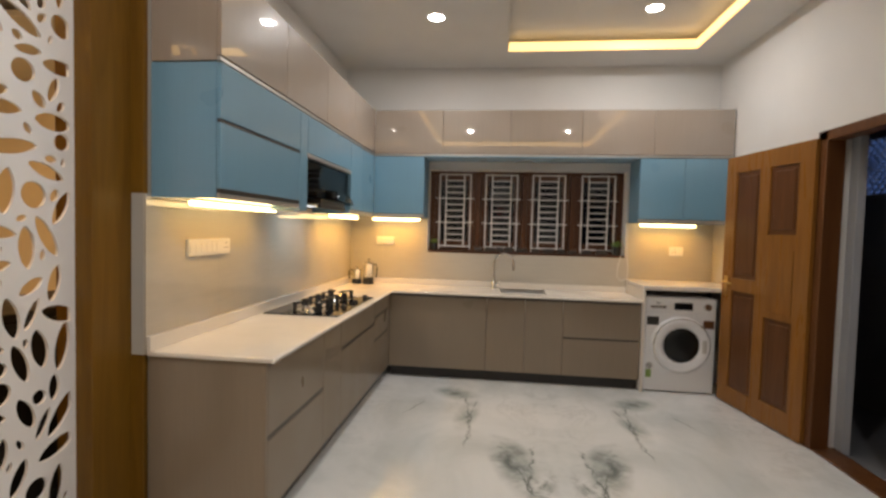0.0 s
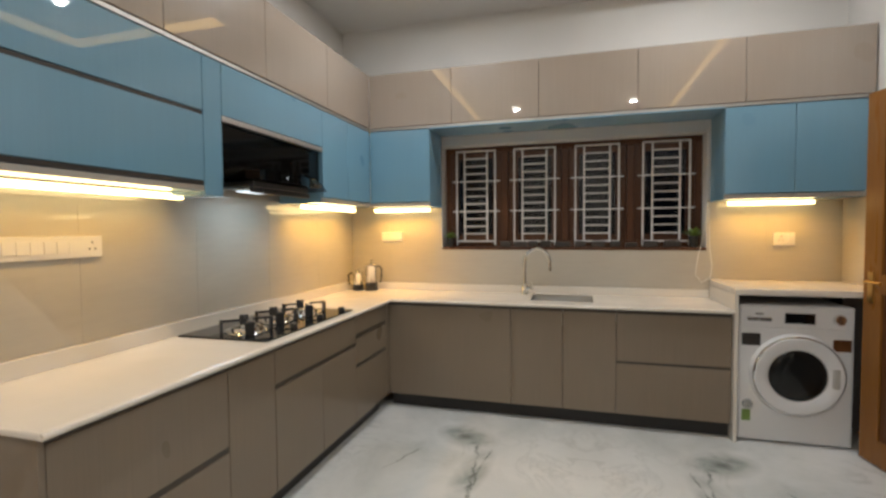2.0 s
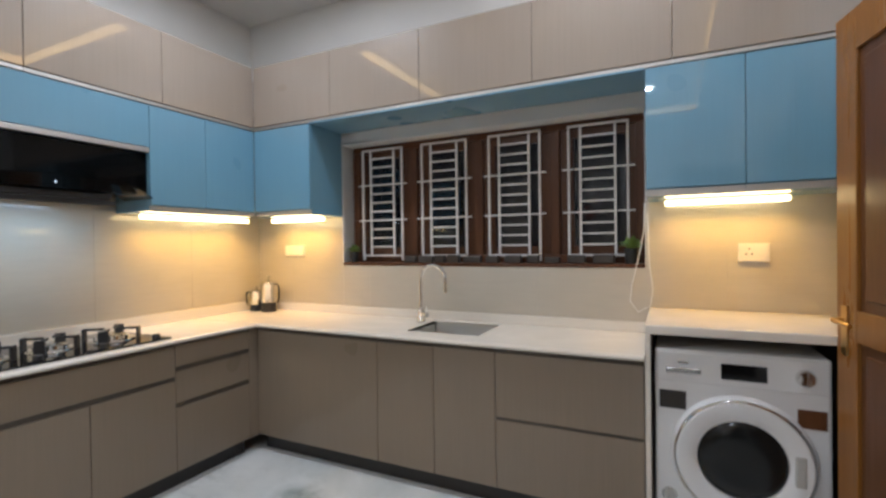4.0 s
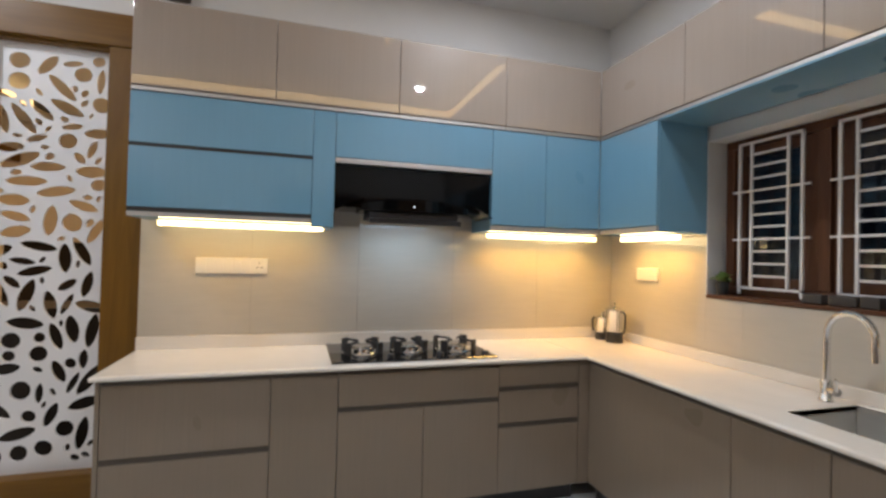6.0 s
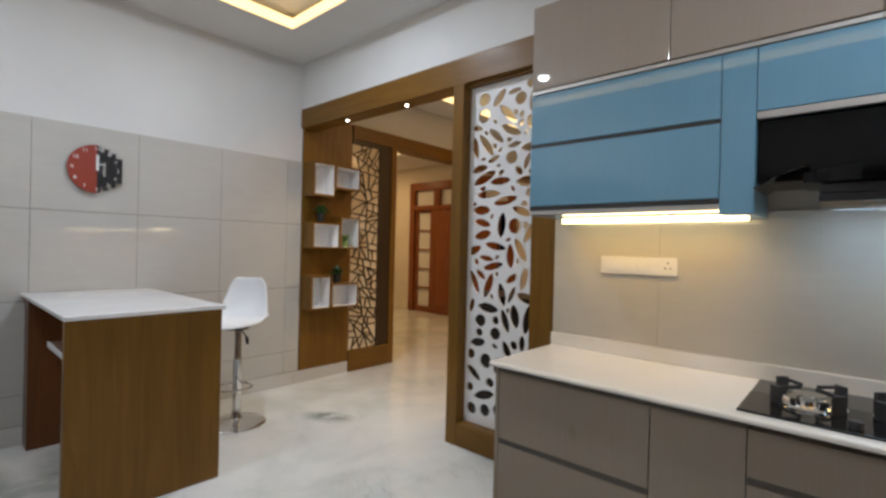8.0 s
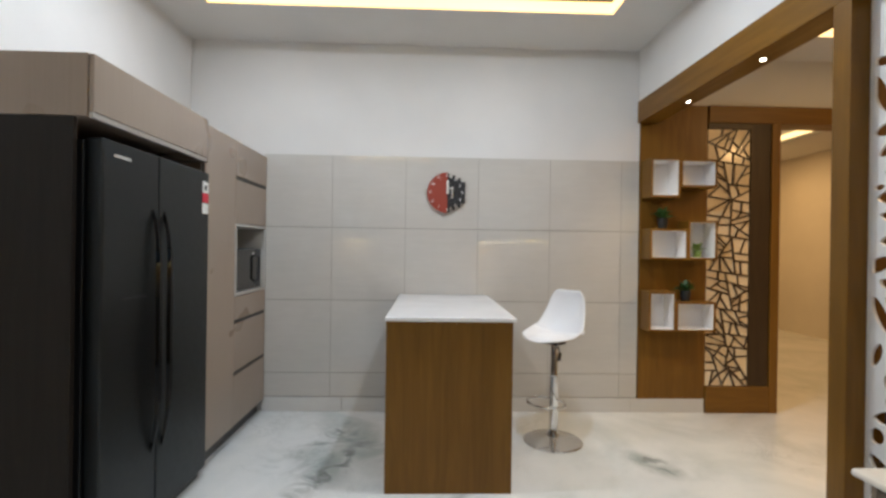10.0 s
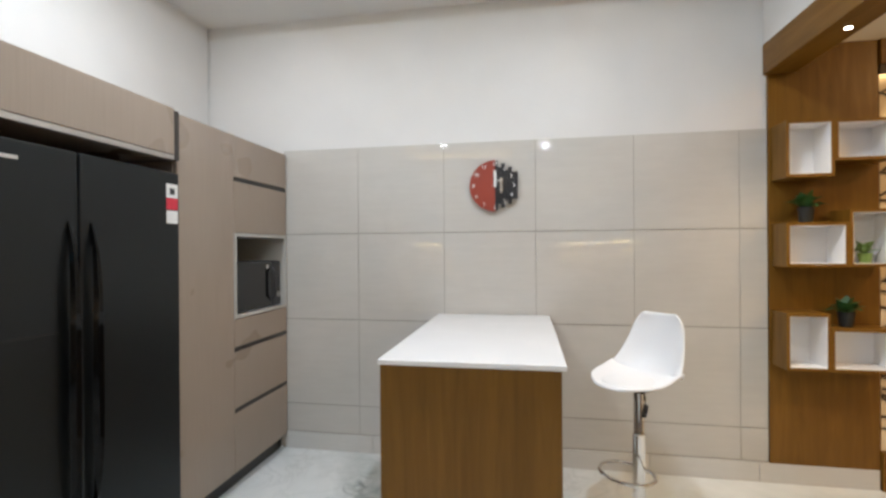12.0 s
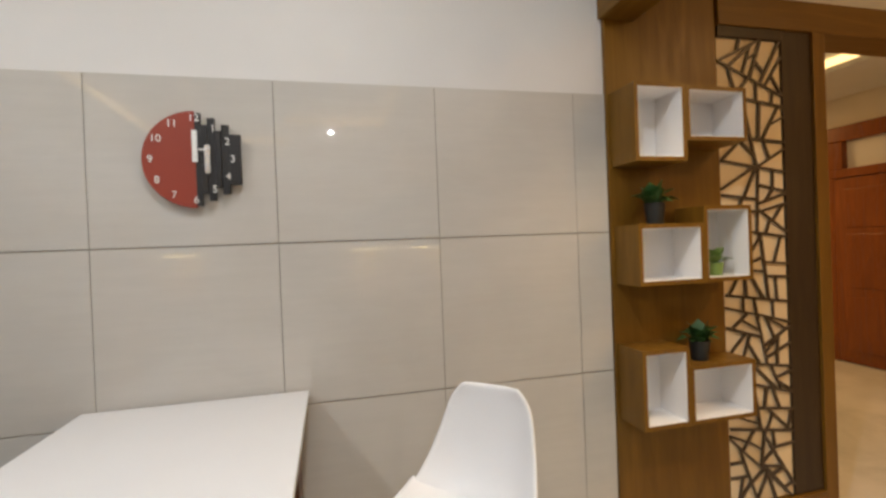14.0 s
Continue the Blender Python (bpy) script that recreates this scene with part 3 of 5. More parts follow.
def screen(name, width, height, thick, holes, mat, border):
    """A flat sheet with holes, standing in the xz plane from its lower corner."""
    cu = bpy.data.curves.new(name, "CURVE")
    cu.dimensions, cu.fill_mode, cu.extrude = "2D", "BOTH", thick / 2
    for pts in [[(0, 0), (width, 0), (width, height), (0, height)]] + holes:
        sp = cu.splines.new("POLY")
        sp.points.add(len(pts) - 1)
        for q, (x, y) in zip(sp.points, pts):
            q.co = (x, y, 0, 1)
        sp.use_cyclic_u = True
    tmp = new("screen_curve", cu)
    bpy.context.view_layer.update()
    me = bpy.data.meshes.new_from_object(tmp.evaluated_get(bpy.context.evaluated_depsgraph_get()))
    bpy.data.objects.remove(tmp)
    me.materials.clear()
    me.materials.append(mat)
    me.name = name
    return me


def leaf_holes(width, height, seed):
    """Loose leaves and pebbles, at all angles and of several sizes, kept apart from one another."""
    rng = random.Random(seed)
    kept, holes = [], []

    def discs(cx, cy, a, b, t):
        return [(cx + a * 0.75 * k * math.cos(t), cy + a * 0.75 * k * math.sin(t), b * (1.0 if k == 0 else 0.72)) for k in (-1, -0.5, 0, 0.5, 1)]

    for size, tries in ((1.0, 900), (0.7, 1500), (0.42, 2500)):
        for _ in range(tries):
            kind = rng.random()
            if size > 0.5 and kind < 0.80:
                a, b = rng.uniform(0.066, 0.098) * size, rng.uniform(0.024, 0.033) * size
            elif size > 0.5:
                a = rng.uniform(0.040, 0.050) * size
                b = a * 0.94
            else:
                a = rng.uniform(0.018, 0.036)
                b = a * rng.uniform(0.45, 0.8)
            t = rng.uniform(0, math.pi)
            cx, cy = rng.uniform(0.0, width), rng.uniform(0.0, height)
            ex = abs(a * math.cos(t)) + b * abs(math.sin(t))
            ey = abs(a * math.sin(t)) + b * abs(math.cos(t))
            if cx < 0.045 or cx > width - 0.045 or cy < 0.05 or cy > height - 0.05:
                continue
            if cy - ey < 0.025 or cy + ey > height - 0.025 or max(0.022 - cx + ex, cx + ex - width + 0.022) > 0.7 * ex:
                continue
            d = discs(cx, cy, a, b, t)
            if any((x - u) ** 2 + (y - v) ** 2 < (r + s + 0.0085) ** 2 for x, y, r in d for u, v, s in kept):
                continue
            kept += d
            pointed = 1.0 if b > 0.8 * a else 1.35
            pts = []
            for i in range(20):
                q = 2 * math.pi * i / 20
                px, py = a * math.cos(q), b * math.copysign(abs(math.sin(q)) ** pointed, math.sin(q))
                pts.append((cx + px * math.cos(t) - py * math.sin(t), cy + px * math.sin(t) + py * math.cos(t)))
            # shapes that run into the rim are cut off straight
            rim = 0.021 + 0.002 * rng.random()
            for side, lim in ((1, rim), (-1, rim - width)):
                out = []
                for k in range(len(pts)):
                    u, v = pts[k], pts[(k + 1) % len(pts)]
                    fu, fv = side * u[0] - lim, side * v[0] - lim
                    if fu >= 0:
                        out.append(u)
                    if fu * fv < 0:
                        w = fu / (fu - fv)
                        out.append((u[0] + w * (v[0] - u[0]), u[1] + w * (v[1] - u[1])))
                pts = out
            holes.append(pts)
    return holes


def crackle_bars(width, height, thick, seed, area_most=0.0125, bar=0.0125):
    """A sheet split again and again by straight bars into uneven shards, standing in the xz plane."""
    rng = random.Random(seed)
    bm = bmesh.new()

    def area_of(poly):
        return abs(sum(a[0] * c[1] - c[0] * a[1] for a, c in zip(poly, poly[1:] + poly[:1]))) / 2

    def split(poly):
        size = area_of(poly)
        if size < area_most * rng.uniform(0.45, 1.25):
            return
        cx, cz = sum(q[0] for q in poly) / len(poly), sum(q[1] for q in poly) / len(poly)
        long_x = max(q[0] for q in poly) - min(q[0] for q in poly)
        long_z = max(q[1] for q in poly) - min(q[1] for q in poly)
        turn = math.atan2(long_x, long_z) * rng.choice((-1, 1)) * 0.5 + rng.uniform(-0.75, 0.75)
        if long_x > long_z:
            turn += math.pi / 2
        nx_, nz_ = math.sin(turn), math.cos(turn)
        lim = (cx + rng.uniform(-0.16, 0.16) * long_x) * nx_ + (cz + rng.uniform(-0.16, 0.16) * long_z) * nz_
        sides, cut = ([], []), []
        for k in range(len(poly)):
            a, c = poly[k], poly[(k + 1) % len(poly)]
            fa, fc = a[0] * nx_ + a[1] * nz_ - lim, c[0] * nx_ + c[1] * nz_ - lim
            sides[0 if fa <= 0 else 1].append(a)
            if fa * fc < 0:
                w = fa / (fa - fc)
                q = (a[0] + w * (c[0] - a[0]), a[1] + w * (c[1] - a[1]))
                sides[0].append(q)
                sides[1].append(q)
                cut.append(q)
        if len(cut) != 2 or min(len(x) for x in sides) < 3:
            return
        a, c = cut
        ln = math.hypot(c[0] - a[0], c[1] - a[1])
        m = (Matrix.Translation(((a[0] + c[0]) / 2, 0, (a[1] + c[1]) / 2)) @ Matrix.Rotation(-math.atan2(c[1] - a[1], c[0] - a[0]), 4, "Y")
             @ Matrix.Diagonal((ln + bar * 0.4, thick * rng.uniform(0.88, 1.0), bar * rng.uniform(0.8, 1.15), 1)))
        bmesh.ops.create_cube(bm, size=1, matrix=m)
        for half in sides:
            split(half)

    cells = int(height / 0.28)
    for k in range(cells):
        z0, z1 = height * k / cells, height * (k + 1) / cells
        split([(0.0, z0), (width, z0 + (0.05 if k else 0)), (width, z1 + (0.05 if k + 1 < cells else 0)), (0.0, z1)])
        if k:
            m = Matrix.Translation((width / 2, 0, z0 + 0.025)) @ Matrix.Rotation(-math.atan2(0.05, width), 4, "Y") @ Matrix.Diagonal((width, thick * 0.95, bar, 1))
            bmesh.ops.create_cube(bm, size=1, matrix=m)
    return bm


me = screen("leaf_screen", 0.54, 2.27, 0.012, leaf_holes(0.54, 2.27, 11), JALI_WHITE, 0.02)
jali = attach(new("leaf_screen", me), opening)
jali.matrix_parent_inverse = Matrix.Identity(4)
jali.matrix_basis = world_of(opening).inverted() @ (Matrix.Translation((-0.745, -3.105, 0.155)) @ Matrix.Rotation(radians(90), 4, "Z") @ Matrix.Rotation(radians(90), 4, "X"))
tagged(jali, "white screen cut with leaf and pebble shapes")

# ---- second opening, beside the display shelves
second = thing("hall_opening", -1.56, SOUTH - 0.05, 0, "teak veneered opening frame to the living room with a crackle pattern screen", "door frame")
second["kind"] = "structure"
part("lintel", B(FAR_W + 0.02, -1.255, SOUTH - 0.17, SOUTH + 0.03, 2.455, 2.60, 0.004), TEAK_BEAM, second)
part("post", B(-1.875, -1.80, SOUTH - 0.17, SOUTH + 0.03, 0, 2.455, 0.003), TEAK, second)
part("inner_post", B(-1.799, -1.626, SOUTH - 0.13, SOUTH + 0.016, 0.226, 2.454, 0.003), INNER_WOOD, second, "dark brown inner post")
part("head_rail", B(-1.625, -1.256, SOUTH - 0.011, SOUTH + 0.022, 2.404, 2.454, 0.003), INNER_WOOD, second, "dark brown head rail")
part("bottom_rail", B(-1.80, -1.255, SOUTH - 0.011, SOUTH + 0.03, 0, 0.225, 0.003), TEAK_BEAM, second)
bm = crackle_bars(0.362, 2.175, 0.008, 5)
bm.transform(Matrix.Translation((-1.624, SOUTH + 0.012, 0.228)))
part("crackle_screen", bm, JALI_BROWN, second, "bronze screen cut in a crackle pattern")
part("backing_board", B(-1.624, -1.262, SOUTH - 0.004, SOUTH + 0.004, 0.228, 2.403), BACKING, second, "pale cream backing board")

# wooden panel under the display boxes
solid("wood_panel", B(-1.254, -0.678, SOUTH - 0.011, SOUTH + 0.012, 0.10, 2.60, 0.002), TEAK, "teak veneered wall panel behind the display boxes", "wall panel")

# ---- main door far off in the living room
main = thing("door_main", FAR_W + 0.05, -6.9, 0, "red-brown varnished double door with glazed side light and fanlights, one leaf ajar", "door")
main["kind"] = "structure"
mf = bmesh.new()
DX0, DX1 = FAR_W - 0.06, FAR_W + 0.08
for y0, y1, z0, z1 in ((MY0, MY0 + 0.14, 0, MZ), (MY1 - 0.14, MY1, 0, MZ), (MY0 + 0.14, MY1 - 0.14, MZ - 0.17, MZ), (MY0 + 0.14, MY1 - 0.14, 2.08, 2.18),
                       (-7.56, -7.46, 0, 2.08), (-7.52, -7.36, 2.18, MZ - 0.17), (-6.92, -6.82, 2.18, MZ - 0.17), (-6.38, -6.28, 2.18, MZ - 0.17), (-6.02, -5.95, 0, 2.08)):
    box(mf, DX0, DX1, y0, y1, z0, z1, 0.01)
part("door_frame", mf, MAIN_DOOR, main)
for y0, y1 in ((-8.06, -7.52), (-7.36, -6.92), (-6.82, -6.38), (-6.28, -5.74)):
    part("fanlight_pane", B(FAR_W - 0.01, FAR_W, y0, y1, 2.18, MZ - 0.17), PLASTER, main, "pale frosted fanlight")
for k in range(5):
    z0 = 0.12 + 0.39 * k
    part("side_light_pane", B(FAR_W - 0.01, FAR_W, -7.98, -7.64, z0, z0 + 0.36), PLASTER, main, "pale frosted side light")
sl = bmesh.new()
for y0, y1 in ((MY0 + 0.14, -7.98), (-7.64, -7.56)):
    box(sl, FAR_W - 0.03, FAR_W + 0.03, y0, y1, 0, 2.08)
for k in range(6):
    z0 = 0.09 + 0.39 * k
    box(sl, FAR_W - 0.03, FAR_W + 0.03, -7.98, -7.64, max(0, z0 - (0.09 if k == 0 else 0)), z0 + 0.03)
part("glazing_bars", sl, MAIN_DOOR, main)


def main_leaf(hy, sign, angle, length):
    m = Matrix.Translation((FAR_W + 0.06, hy, 0)) @ Matrix.Rotation(radians(angle), 4, "Z")
    bm = bmesh.new()
    box(bm, -0.02, 0.02, 0, sign * length, 0.01, 2.07, 0.004)
    for z0, z1 in ((0.15, 0.75), (0.85, 1.45), (1.52, 1.95)):
        box(bm, 0.018, 0.032, sign * 0.12, sign * (length - 0.12), z0, z1, 0.01)
    bm.transform(m)
    leaf = part("door_leaf", bm, MAIN_DOOR, main)
    h = bmesh.new()
    tube(h, [m @ Vector((0.035, sign * (length - 0.06), z)) for z in (0.95, 1.0, 1.1, 1.15)], 0.012)
    part("handle", h, BRASS, leaf)


main_leaf(-7.46, 1, -3, 0.72)
main_leaf(-6.03, -1, 0, 0.71)
# added backdrop, its colour standing for the unlit porch
solid("porch_night", B(FAR_W - 1.6, FAR_W - 1.5, -9.4, -4.6, -0.1, 3.2), NIGHT, "near-black backdrop wall added for the night beyond the main door", "outer wall")
solid("porch_floor", B(FAR_W - 1.6, FAR_W - 0.2, -9.4, -4.6, -0.1, -0.01), GREY_WALL, "porch floor at night", "floor")

# ---------------------------------------------------------------- kitchen: wall cabinets
FW, FN = -0.26, 0.24          # fronts of the wall cabinets on the west and north walls
WB, NB = -0.588, NORTH - 0.004   # their backs
G = 0.0014                    # half a gap between fronts


def wx(bm, f, y0, y1, z0, z1, d=0.02, bevel=0.0025):
    """A front board facing east at x = f."""
    return box(bm, f - d, f, y0 + G, y1 - G, z0 + G, z1 - G, bevel)


def nx(bm, f, x0, x1, z0, z1, d=0.02, bevel=0.0025):
    """A front board facing south at y = f."""
    return box(bm, x0 + G, x1 - G, f, f + d, z0 + G, z1 - G, bevel)


def wall_unit_w(name, y0, y1, z0, z1, fronts, mat, label, group, body=None, profile=None):
    t = thing(name, (WB + FW) / 2, (y0 + y1) / 2, z0, label, "wall cabinet", group)
    part("body", B(WB, FW - 0.021, y0 + 0.001, y1 - 0.001, z0, z1), body or mat, t)
    for a, c, d, e in fronts:
        part("door", wx(bmesh.new(), FW, a, c, d, e), mat, t)
    for a, c, z, h, m in (profile or []):
        part("profile_handle", B(FW - 0.018, FW - 0.004, a + G, c - G, z, z + h), m, t, "recessed profile handle")
    return t


def wall_unit_n(name, x0, x1, z0, z1, fronts, mat, label, group, body=None, profile=None):
    t = thing(name, (x0 + x1) / 2, (NB + FN) / 2, z0, label, "wall cabinet", group)
    part("body", B(x0 + 0.001, x1 - 0.001, FN + 0.021, NB, z0, z1), body or mat, t)
    for a, c, d, e in fronts:
        part("door", nx(bmesh.new(), FN, a, c, d, e), mat, t)
    for a, c, z, h, m in (profile or []):
        part("profile_handle", B(a + G, c - G, FN + 0.004, FN + 0.018, z, z + h), m, t, "recessed profile handle")
    return t


UP, LOW = "taupe lofts under the ceiling", "blue wall cabinets"
LOFT = "glossy taupe loft cabinet above the blue cabinets"
LZ0, LZ1, BZ0, BZ1 = 2.125, 2.54, 1.505, 2.098
for y0, y1 in ((-2.335, -1.69), (-1.69, -1.05), (-1.05, -0.41), (-0.41, FN)):
    wall_unit_w("loft_cabinet", y0, y1, LZ0 - 0.02, LZ1, [(y0, y1, LZ0, LZ1)], TAN, LOFT, UP,
                profile=[(y0, y1, LZ0 - 0.020, 0.016, ALU)])
for x0, x1 in ((FW, 0.41), (0.41, 1.055), (1.055, 1.715), (1.715, 2.36), (2.36, 3.05)):
    wall_unit_n("loft_cabinet", x0, x1, LZ0 - 0.02, LZ1, [(x0, x1, LZ0, LZ1)], TAN, LOFT, UP,
                profile=[(x0, x1, LZ0 - 0.020, 0.016, ALU)])
part("soffit_board", B(0.237, 2.243, FN + 0.002, NB, LZ0 - 0.030, LZ0 - 0.021), BLUE,
     thing("soffit_panel", 1.24, 0.4, LZ0 - 0.03, "glossy blue soffit board under the loft cabinets above the window", "soffit panel"))

wall_unit_w("wall_cabinet", -2.335, -1.50, BZ0, BZ1, [(-2.335, -1.50, 1.853, BZ1), (-2.335, -1.50, 1.548, 1.838)], BLUE,
            "glossy blue wall cabinet with two flap doors", LOW,
            profile=[(-2.335, -1.50, 1.838, 0.015, SHADOW_GAP), (-2.335, -1.50, 1.530, 0.018, SHADOW_GAP), (-2.335, -1.50, 1.507, 0.02, ALU)])
wall_unit_w("wall_cabinet", -1.50, -1.385, BZ0 - 0.02, BZ1, [(-1.50, -1.385, BZ0 - 0.02, BZ1)], BLUE, "narrow glossy blue filler cabinet beside the hood", LOW)
hood_unit = thing("wall_cabinet", -0.42, -0.945, 1.84, "glossy blue flap cabinet above the cooker hood", "wall cabinet", LOW)
part("body", B(WB, FW - 0.021, -1.384, -0.491, 1.845, BZ1), BLUE, hood_unit)
part("door", wx(bmesh.new(), FW, -1.385, -0.49, 1.86, BZ1), BLUE, hood_unit)
part("profile_handle", B(FW - 0.02, FW + 0.002, -1.383, -0.492, 1.832, 1.858, 0.002), ALU, hood_unit, "bright aluminium profile handle")
wall_unit_w("wall_cabinet", -0.49, -0.14, BZ0, BZ1, [(-0.49, -0.14, 1.54, BZ1)], BLUE, "glossy blue wall cabinet with one door", LOW, profile=[(-0.49, -0.14, 1.508, 0.028, ALU)])
wall_unit_w("wall_cabinet", -0.14, FN, BZ0, BZ1, [(-0.14, FN, 1.54, BZ1)], BLUE, "glossy blue wall cabinet in the corner", LOW, profile=[(-0.14, FN, 1.508, 0.028, ALU)])
wall_unit_n("wall_cabinet", FW, 0.235, BZ0, BZ1, [(FW, 0.235, 1.54, BZ1)], BLUE, "glossy blue wall cabinet beside the window", LOW, profile=[(FW, 0.235, 1.508, 0.028, ALU)])
for x0, x1 in ((2.245, 2.64), (2.64, 3.015)):
    wall_unit_n("wall_cabinet", x0, x1, BZ0, BZ1, [(x0, x1, 1.54, BZ1)], BLUE, "glossy blue wall cabinet above the washing machine", LOW,
                profile=[(x0, x1, 1.508, 0.028, ALU)])


def led(x0, x1, y0, y1):
    t = thing("led_strip", (x0 + x1) / 2, (y0 + y1) / 2, BZ0 - 0.012, "warm glowing strip light under the blue cabinets", "strip light", "strip lights under the cabinets")
    part("channel", B(x0 - 0.004, x1 + 0.004, y0 - 0.004, y1 + 0.004, BZ0 - 0.006, BZ0 - 0.0005), ALU, t)
    part("diffuser", B(x0, x1, y0, y1, BZ0 - 0.030, BZ0 - 0.007, 0.005), STRIP, t)


led(-0.470, -0.445, -2.25, -1.43)
led(-0.470, -0.445, -0.43, 0.35)
led(-0.32, 0.165, 0.445, 0.470)
led(2.325, 2.835, 0.445, 0.470)

# ---------------------------------------------------------------- cooker hood
hood = thing("cooker_hood", -0.40, -0.94, 1.54, "black glass cooker hood with smoked side wings and a lit lamp", "cooker hood")
part("back_panel", B(-0.58, -0.288, -1.383, -0.492, 1.60, 1.828, 0.003), HOOD_GLASS, hood)
bm = bmesh.new()
prof = []
for k in range(17):
    u = -1 + 2 * k / 16
    y = -0.94 + 0.305 * u
    prof.append((y, 1.585, 1.648 - 0.028 * abs(u) ** 2.4, -0.205 - 0.05 * abs(u) ** 3))
rows = [[bm.verts.new((-0.50, y, z0)), bm.verts.new((xf, y, z0)), bm.verts.new((xf, y, z1)), bm.verts.new((-0.50, y, z1 + 0.05))] for y, z0, z1, xf in prof]
for a, c in zip(rows, rows[1:]):
    for k in range(4):
        bm.faces.new((a[k], a[(k + 1) % 4], c[(k + 1) % 4], c[k]))
bm.faces.new(rows[0])
bm.faces.new(rows[-1][::-1])
part("visor", bm, HOOD_GLASS, hood, "curved black glass visor")
part("filter_housing", B(-0.50, -0.24, -1.20, -0.70, 1.548, 1.583, 0.006), BLACK, hood)
part("underside", B(-0.49, -0.25, -1.18, -0.72, 1.542, 1.5475), STEEL, hood)
part("lamp_lens", B(-0.46, -0.40, -1.06, -0.88, 1.538, 1.5415), HOOD_GLOW, hood, "small cool white lamp")
part("front_lip", B(-0.262, -0.243, -1.20, -0.68, 1.520, 1.5475, 0.003), BLACK, hood)
part("power_light", lathe(bmesh.new(), pose(-0.2035, -0.965, 1.612, 0, 90), [(0.0003, 0), (0.004, 0.0), (0.004, 0.003), (0.0003, 0.003)], 12), HOOD_GLOW, hood)
for s in (-1, 1):
    w = bmesh.new()
    y0, y1 = -0.94 + s * 0.29, -0.94 + s * 0.447
    for (ya, za), (yb, zb) in zip([(y0, 1.640), (y0 + (y1 - y0) * 0.5, 1.615)], [(y0 + (y1 - y0) * 0.5, 1.615), (y1, 1.572)]):
        vs = [w.verts.new(p) for p in ((-0.50, ya, za), (-0.225, ya, za), (-0.235, yb, zb), (-0.50, yb, zb), (-0.50, ya, za + 0.006), (-0.225, ya, za + 0.006), (-0.235, yb, zb + 0.006), (-0.50, yb, zb + 0.006))]
        for q in ((0, 1, 2, 3), (4, 5, 6, 7), (0, 1, 5, 4), (1, 2, 6, 5), (2, 3, 7, 6), (3, 0, 4, 7)):
            w.faces.new([vs[i] for i in q])
    part("glass_wing", w, DARK_GLASS, hood, "smoked glass side wing")

# ---------------------------------------------------------------- base cabinets
BF = -0.03                    # front of the base cabinets on the west side
BN = 0.03                     # and on the north side
KZ, TZ = 0.10, 0.792
BASE = "taupe base cabinets under the worktop"


def base_w(y0, y1, fronts, label, grooves=()):
    t = thing("base_cabinet", -0.3, (y0 + y1) / 2, 0, label, "base cabinet", BASE)
    part("body", B(-0.585, BF - 0.021, y0 + 0.001, y1 - 0.001, KZ, TZ), CARCASS, t)
    part("plinth", B(-0.56, BF - 0.06, y0, y1, 0, KZ), KICK, t)
    for a, c, z0, z1 in fronts:
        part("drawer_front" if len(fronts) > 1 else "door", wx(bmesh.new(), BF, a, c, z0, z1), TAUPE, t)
    for a, c, z, h in grooves:
        part("profile_handle", B(BF - 0.016, BF - 0.003, a + G, c - G, z, z + h), GROOVE, t, "dark recessed profile handle")
    return t


def base_n(x0, x1, fronts, label, grooves=()):
    t = thing("base_cabinet", (x0 + x1) / 2, 0.3, 0, label, "base cabinet", BASE)
    part("body", B(x0 + 0.001, x1 - 0.001, BN + 0.021, NORTH - 0.005, KZ, 0.60), CARCASS, t)
    part("plinth", B(x0, x1, BN + 0.06, NORTH - 0.02, 0, KZ), KICK, t)
    for a, c, z0, z1 in fronts:
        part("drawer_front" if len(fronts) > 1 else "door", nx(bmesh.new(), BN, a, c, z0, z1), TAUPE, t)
    for a, c, z, h in grooves:
        part("profile_handle", B(a + G, c - G, BN + 0.003, BN + 0.016, z, z + h), GROOVE, t, "dark recessed profile handle")
    return t


end = thing("end_panel", -0.3, -2.352, 0, "taupe laminate end panel of the base cabinets", "end panel")
part("board", B(-0.588, BF, -2.352, -2.334, 0.0, TZ, 0.002), TAUPE, end)
base_w(-2.333, -1.66, [(-2.333, -1.66, 0.458, 0.770), (-2.333, -1.66, KZ, 0.434)], "taupe base cabinet with two deep drawers", [(-2.333, -1.66, 0.434, 0.024), (-2.333, -1.66, 0.770, 0.016)])
base_w(-1.66, -1.355, [(-1.66, -1.355, KZ, 0.770)], "narrow taupe pull-out base cabinet", [(-1.66, -1.355, 0.770, 0.016)])
base_w(-1.355, -0.52, [(-1.355, -0.52, 0.610, 0.770), (-1.355, -0.93, KZ, 0.588), (-0.93, -0.52, KZ, 0.588)], "taupe base cabinet with a drawer and two doors below the hob", [(-1.355, -0.52, 0.588, 0.022)])
base_w(-0.52, -0.035, [(-0.52, -0.035, 0.662, 0.778), (-0.52, -0.035, 0.468, 0.638), (-0.52, -0.035, KZ, 0.443)], "taupe base cabinet with three drawers", [(-0.52, -0.035, 0.638, 0.024), (-0.52, -0.035, 0.443, 0.025)])
corner = thing("corner_filler", -0.04, 0.04, 0, "taupe corner filler of the base cabinets", "filler panel")
part("board", B(BF - 0.018, BF, -0.033, BN + 0.02, KZ, TZ), TAUPE, corner)
base_n(BF + 0.002, 0.88, [(BF + 0.002, 0.88, KZ, 0.768)], "taupe corner base cabinet with one wide door", [(BF, 0.88, 0.768, 0.018)])
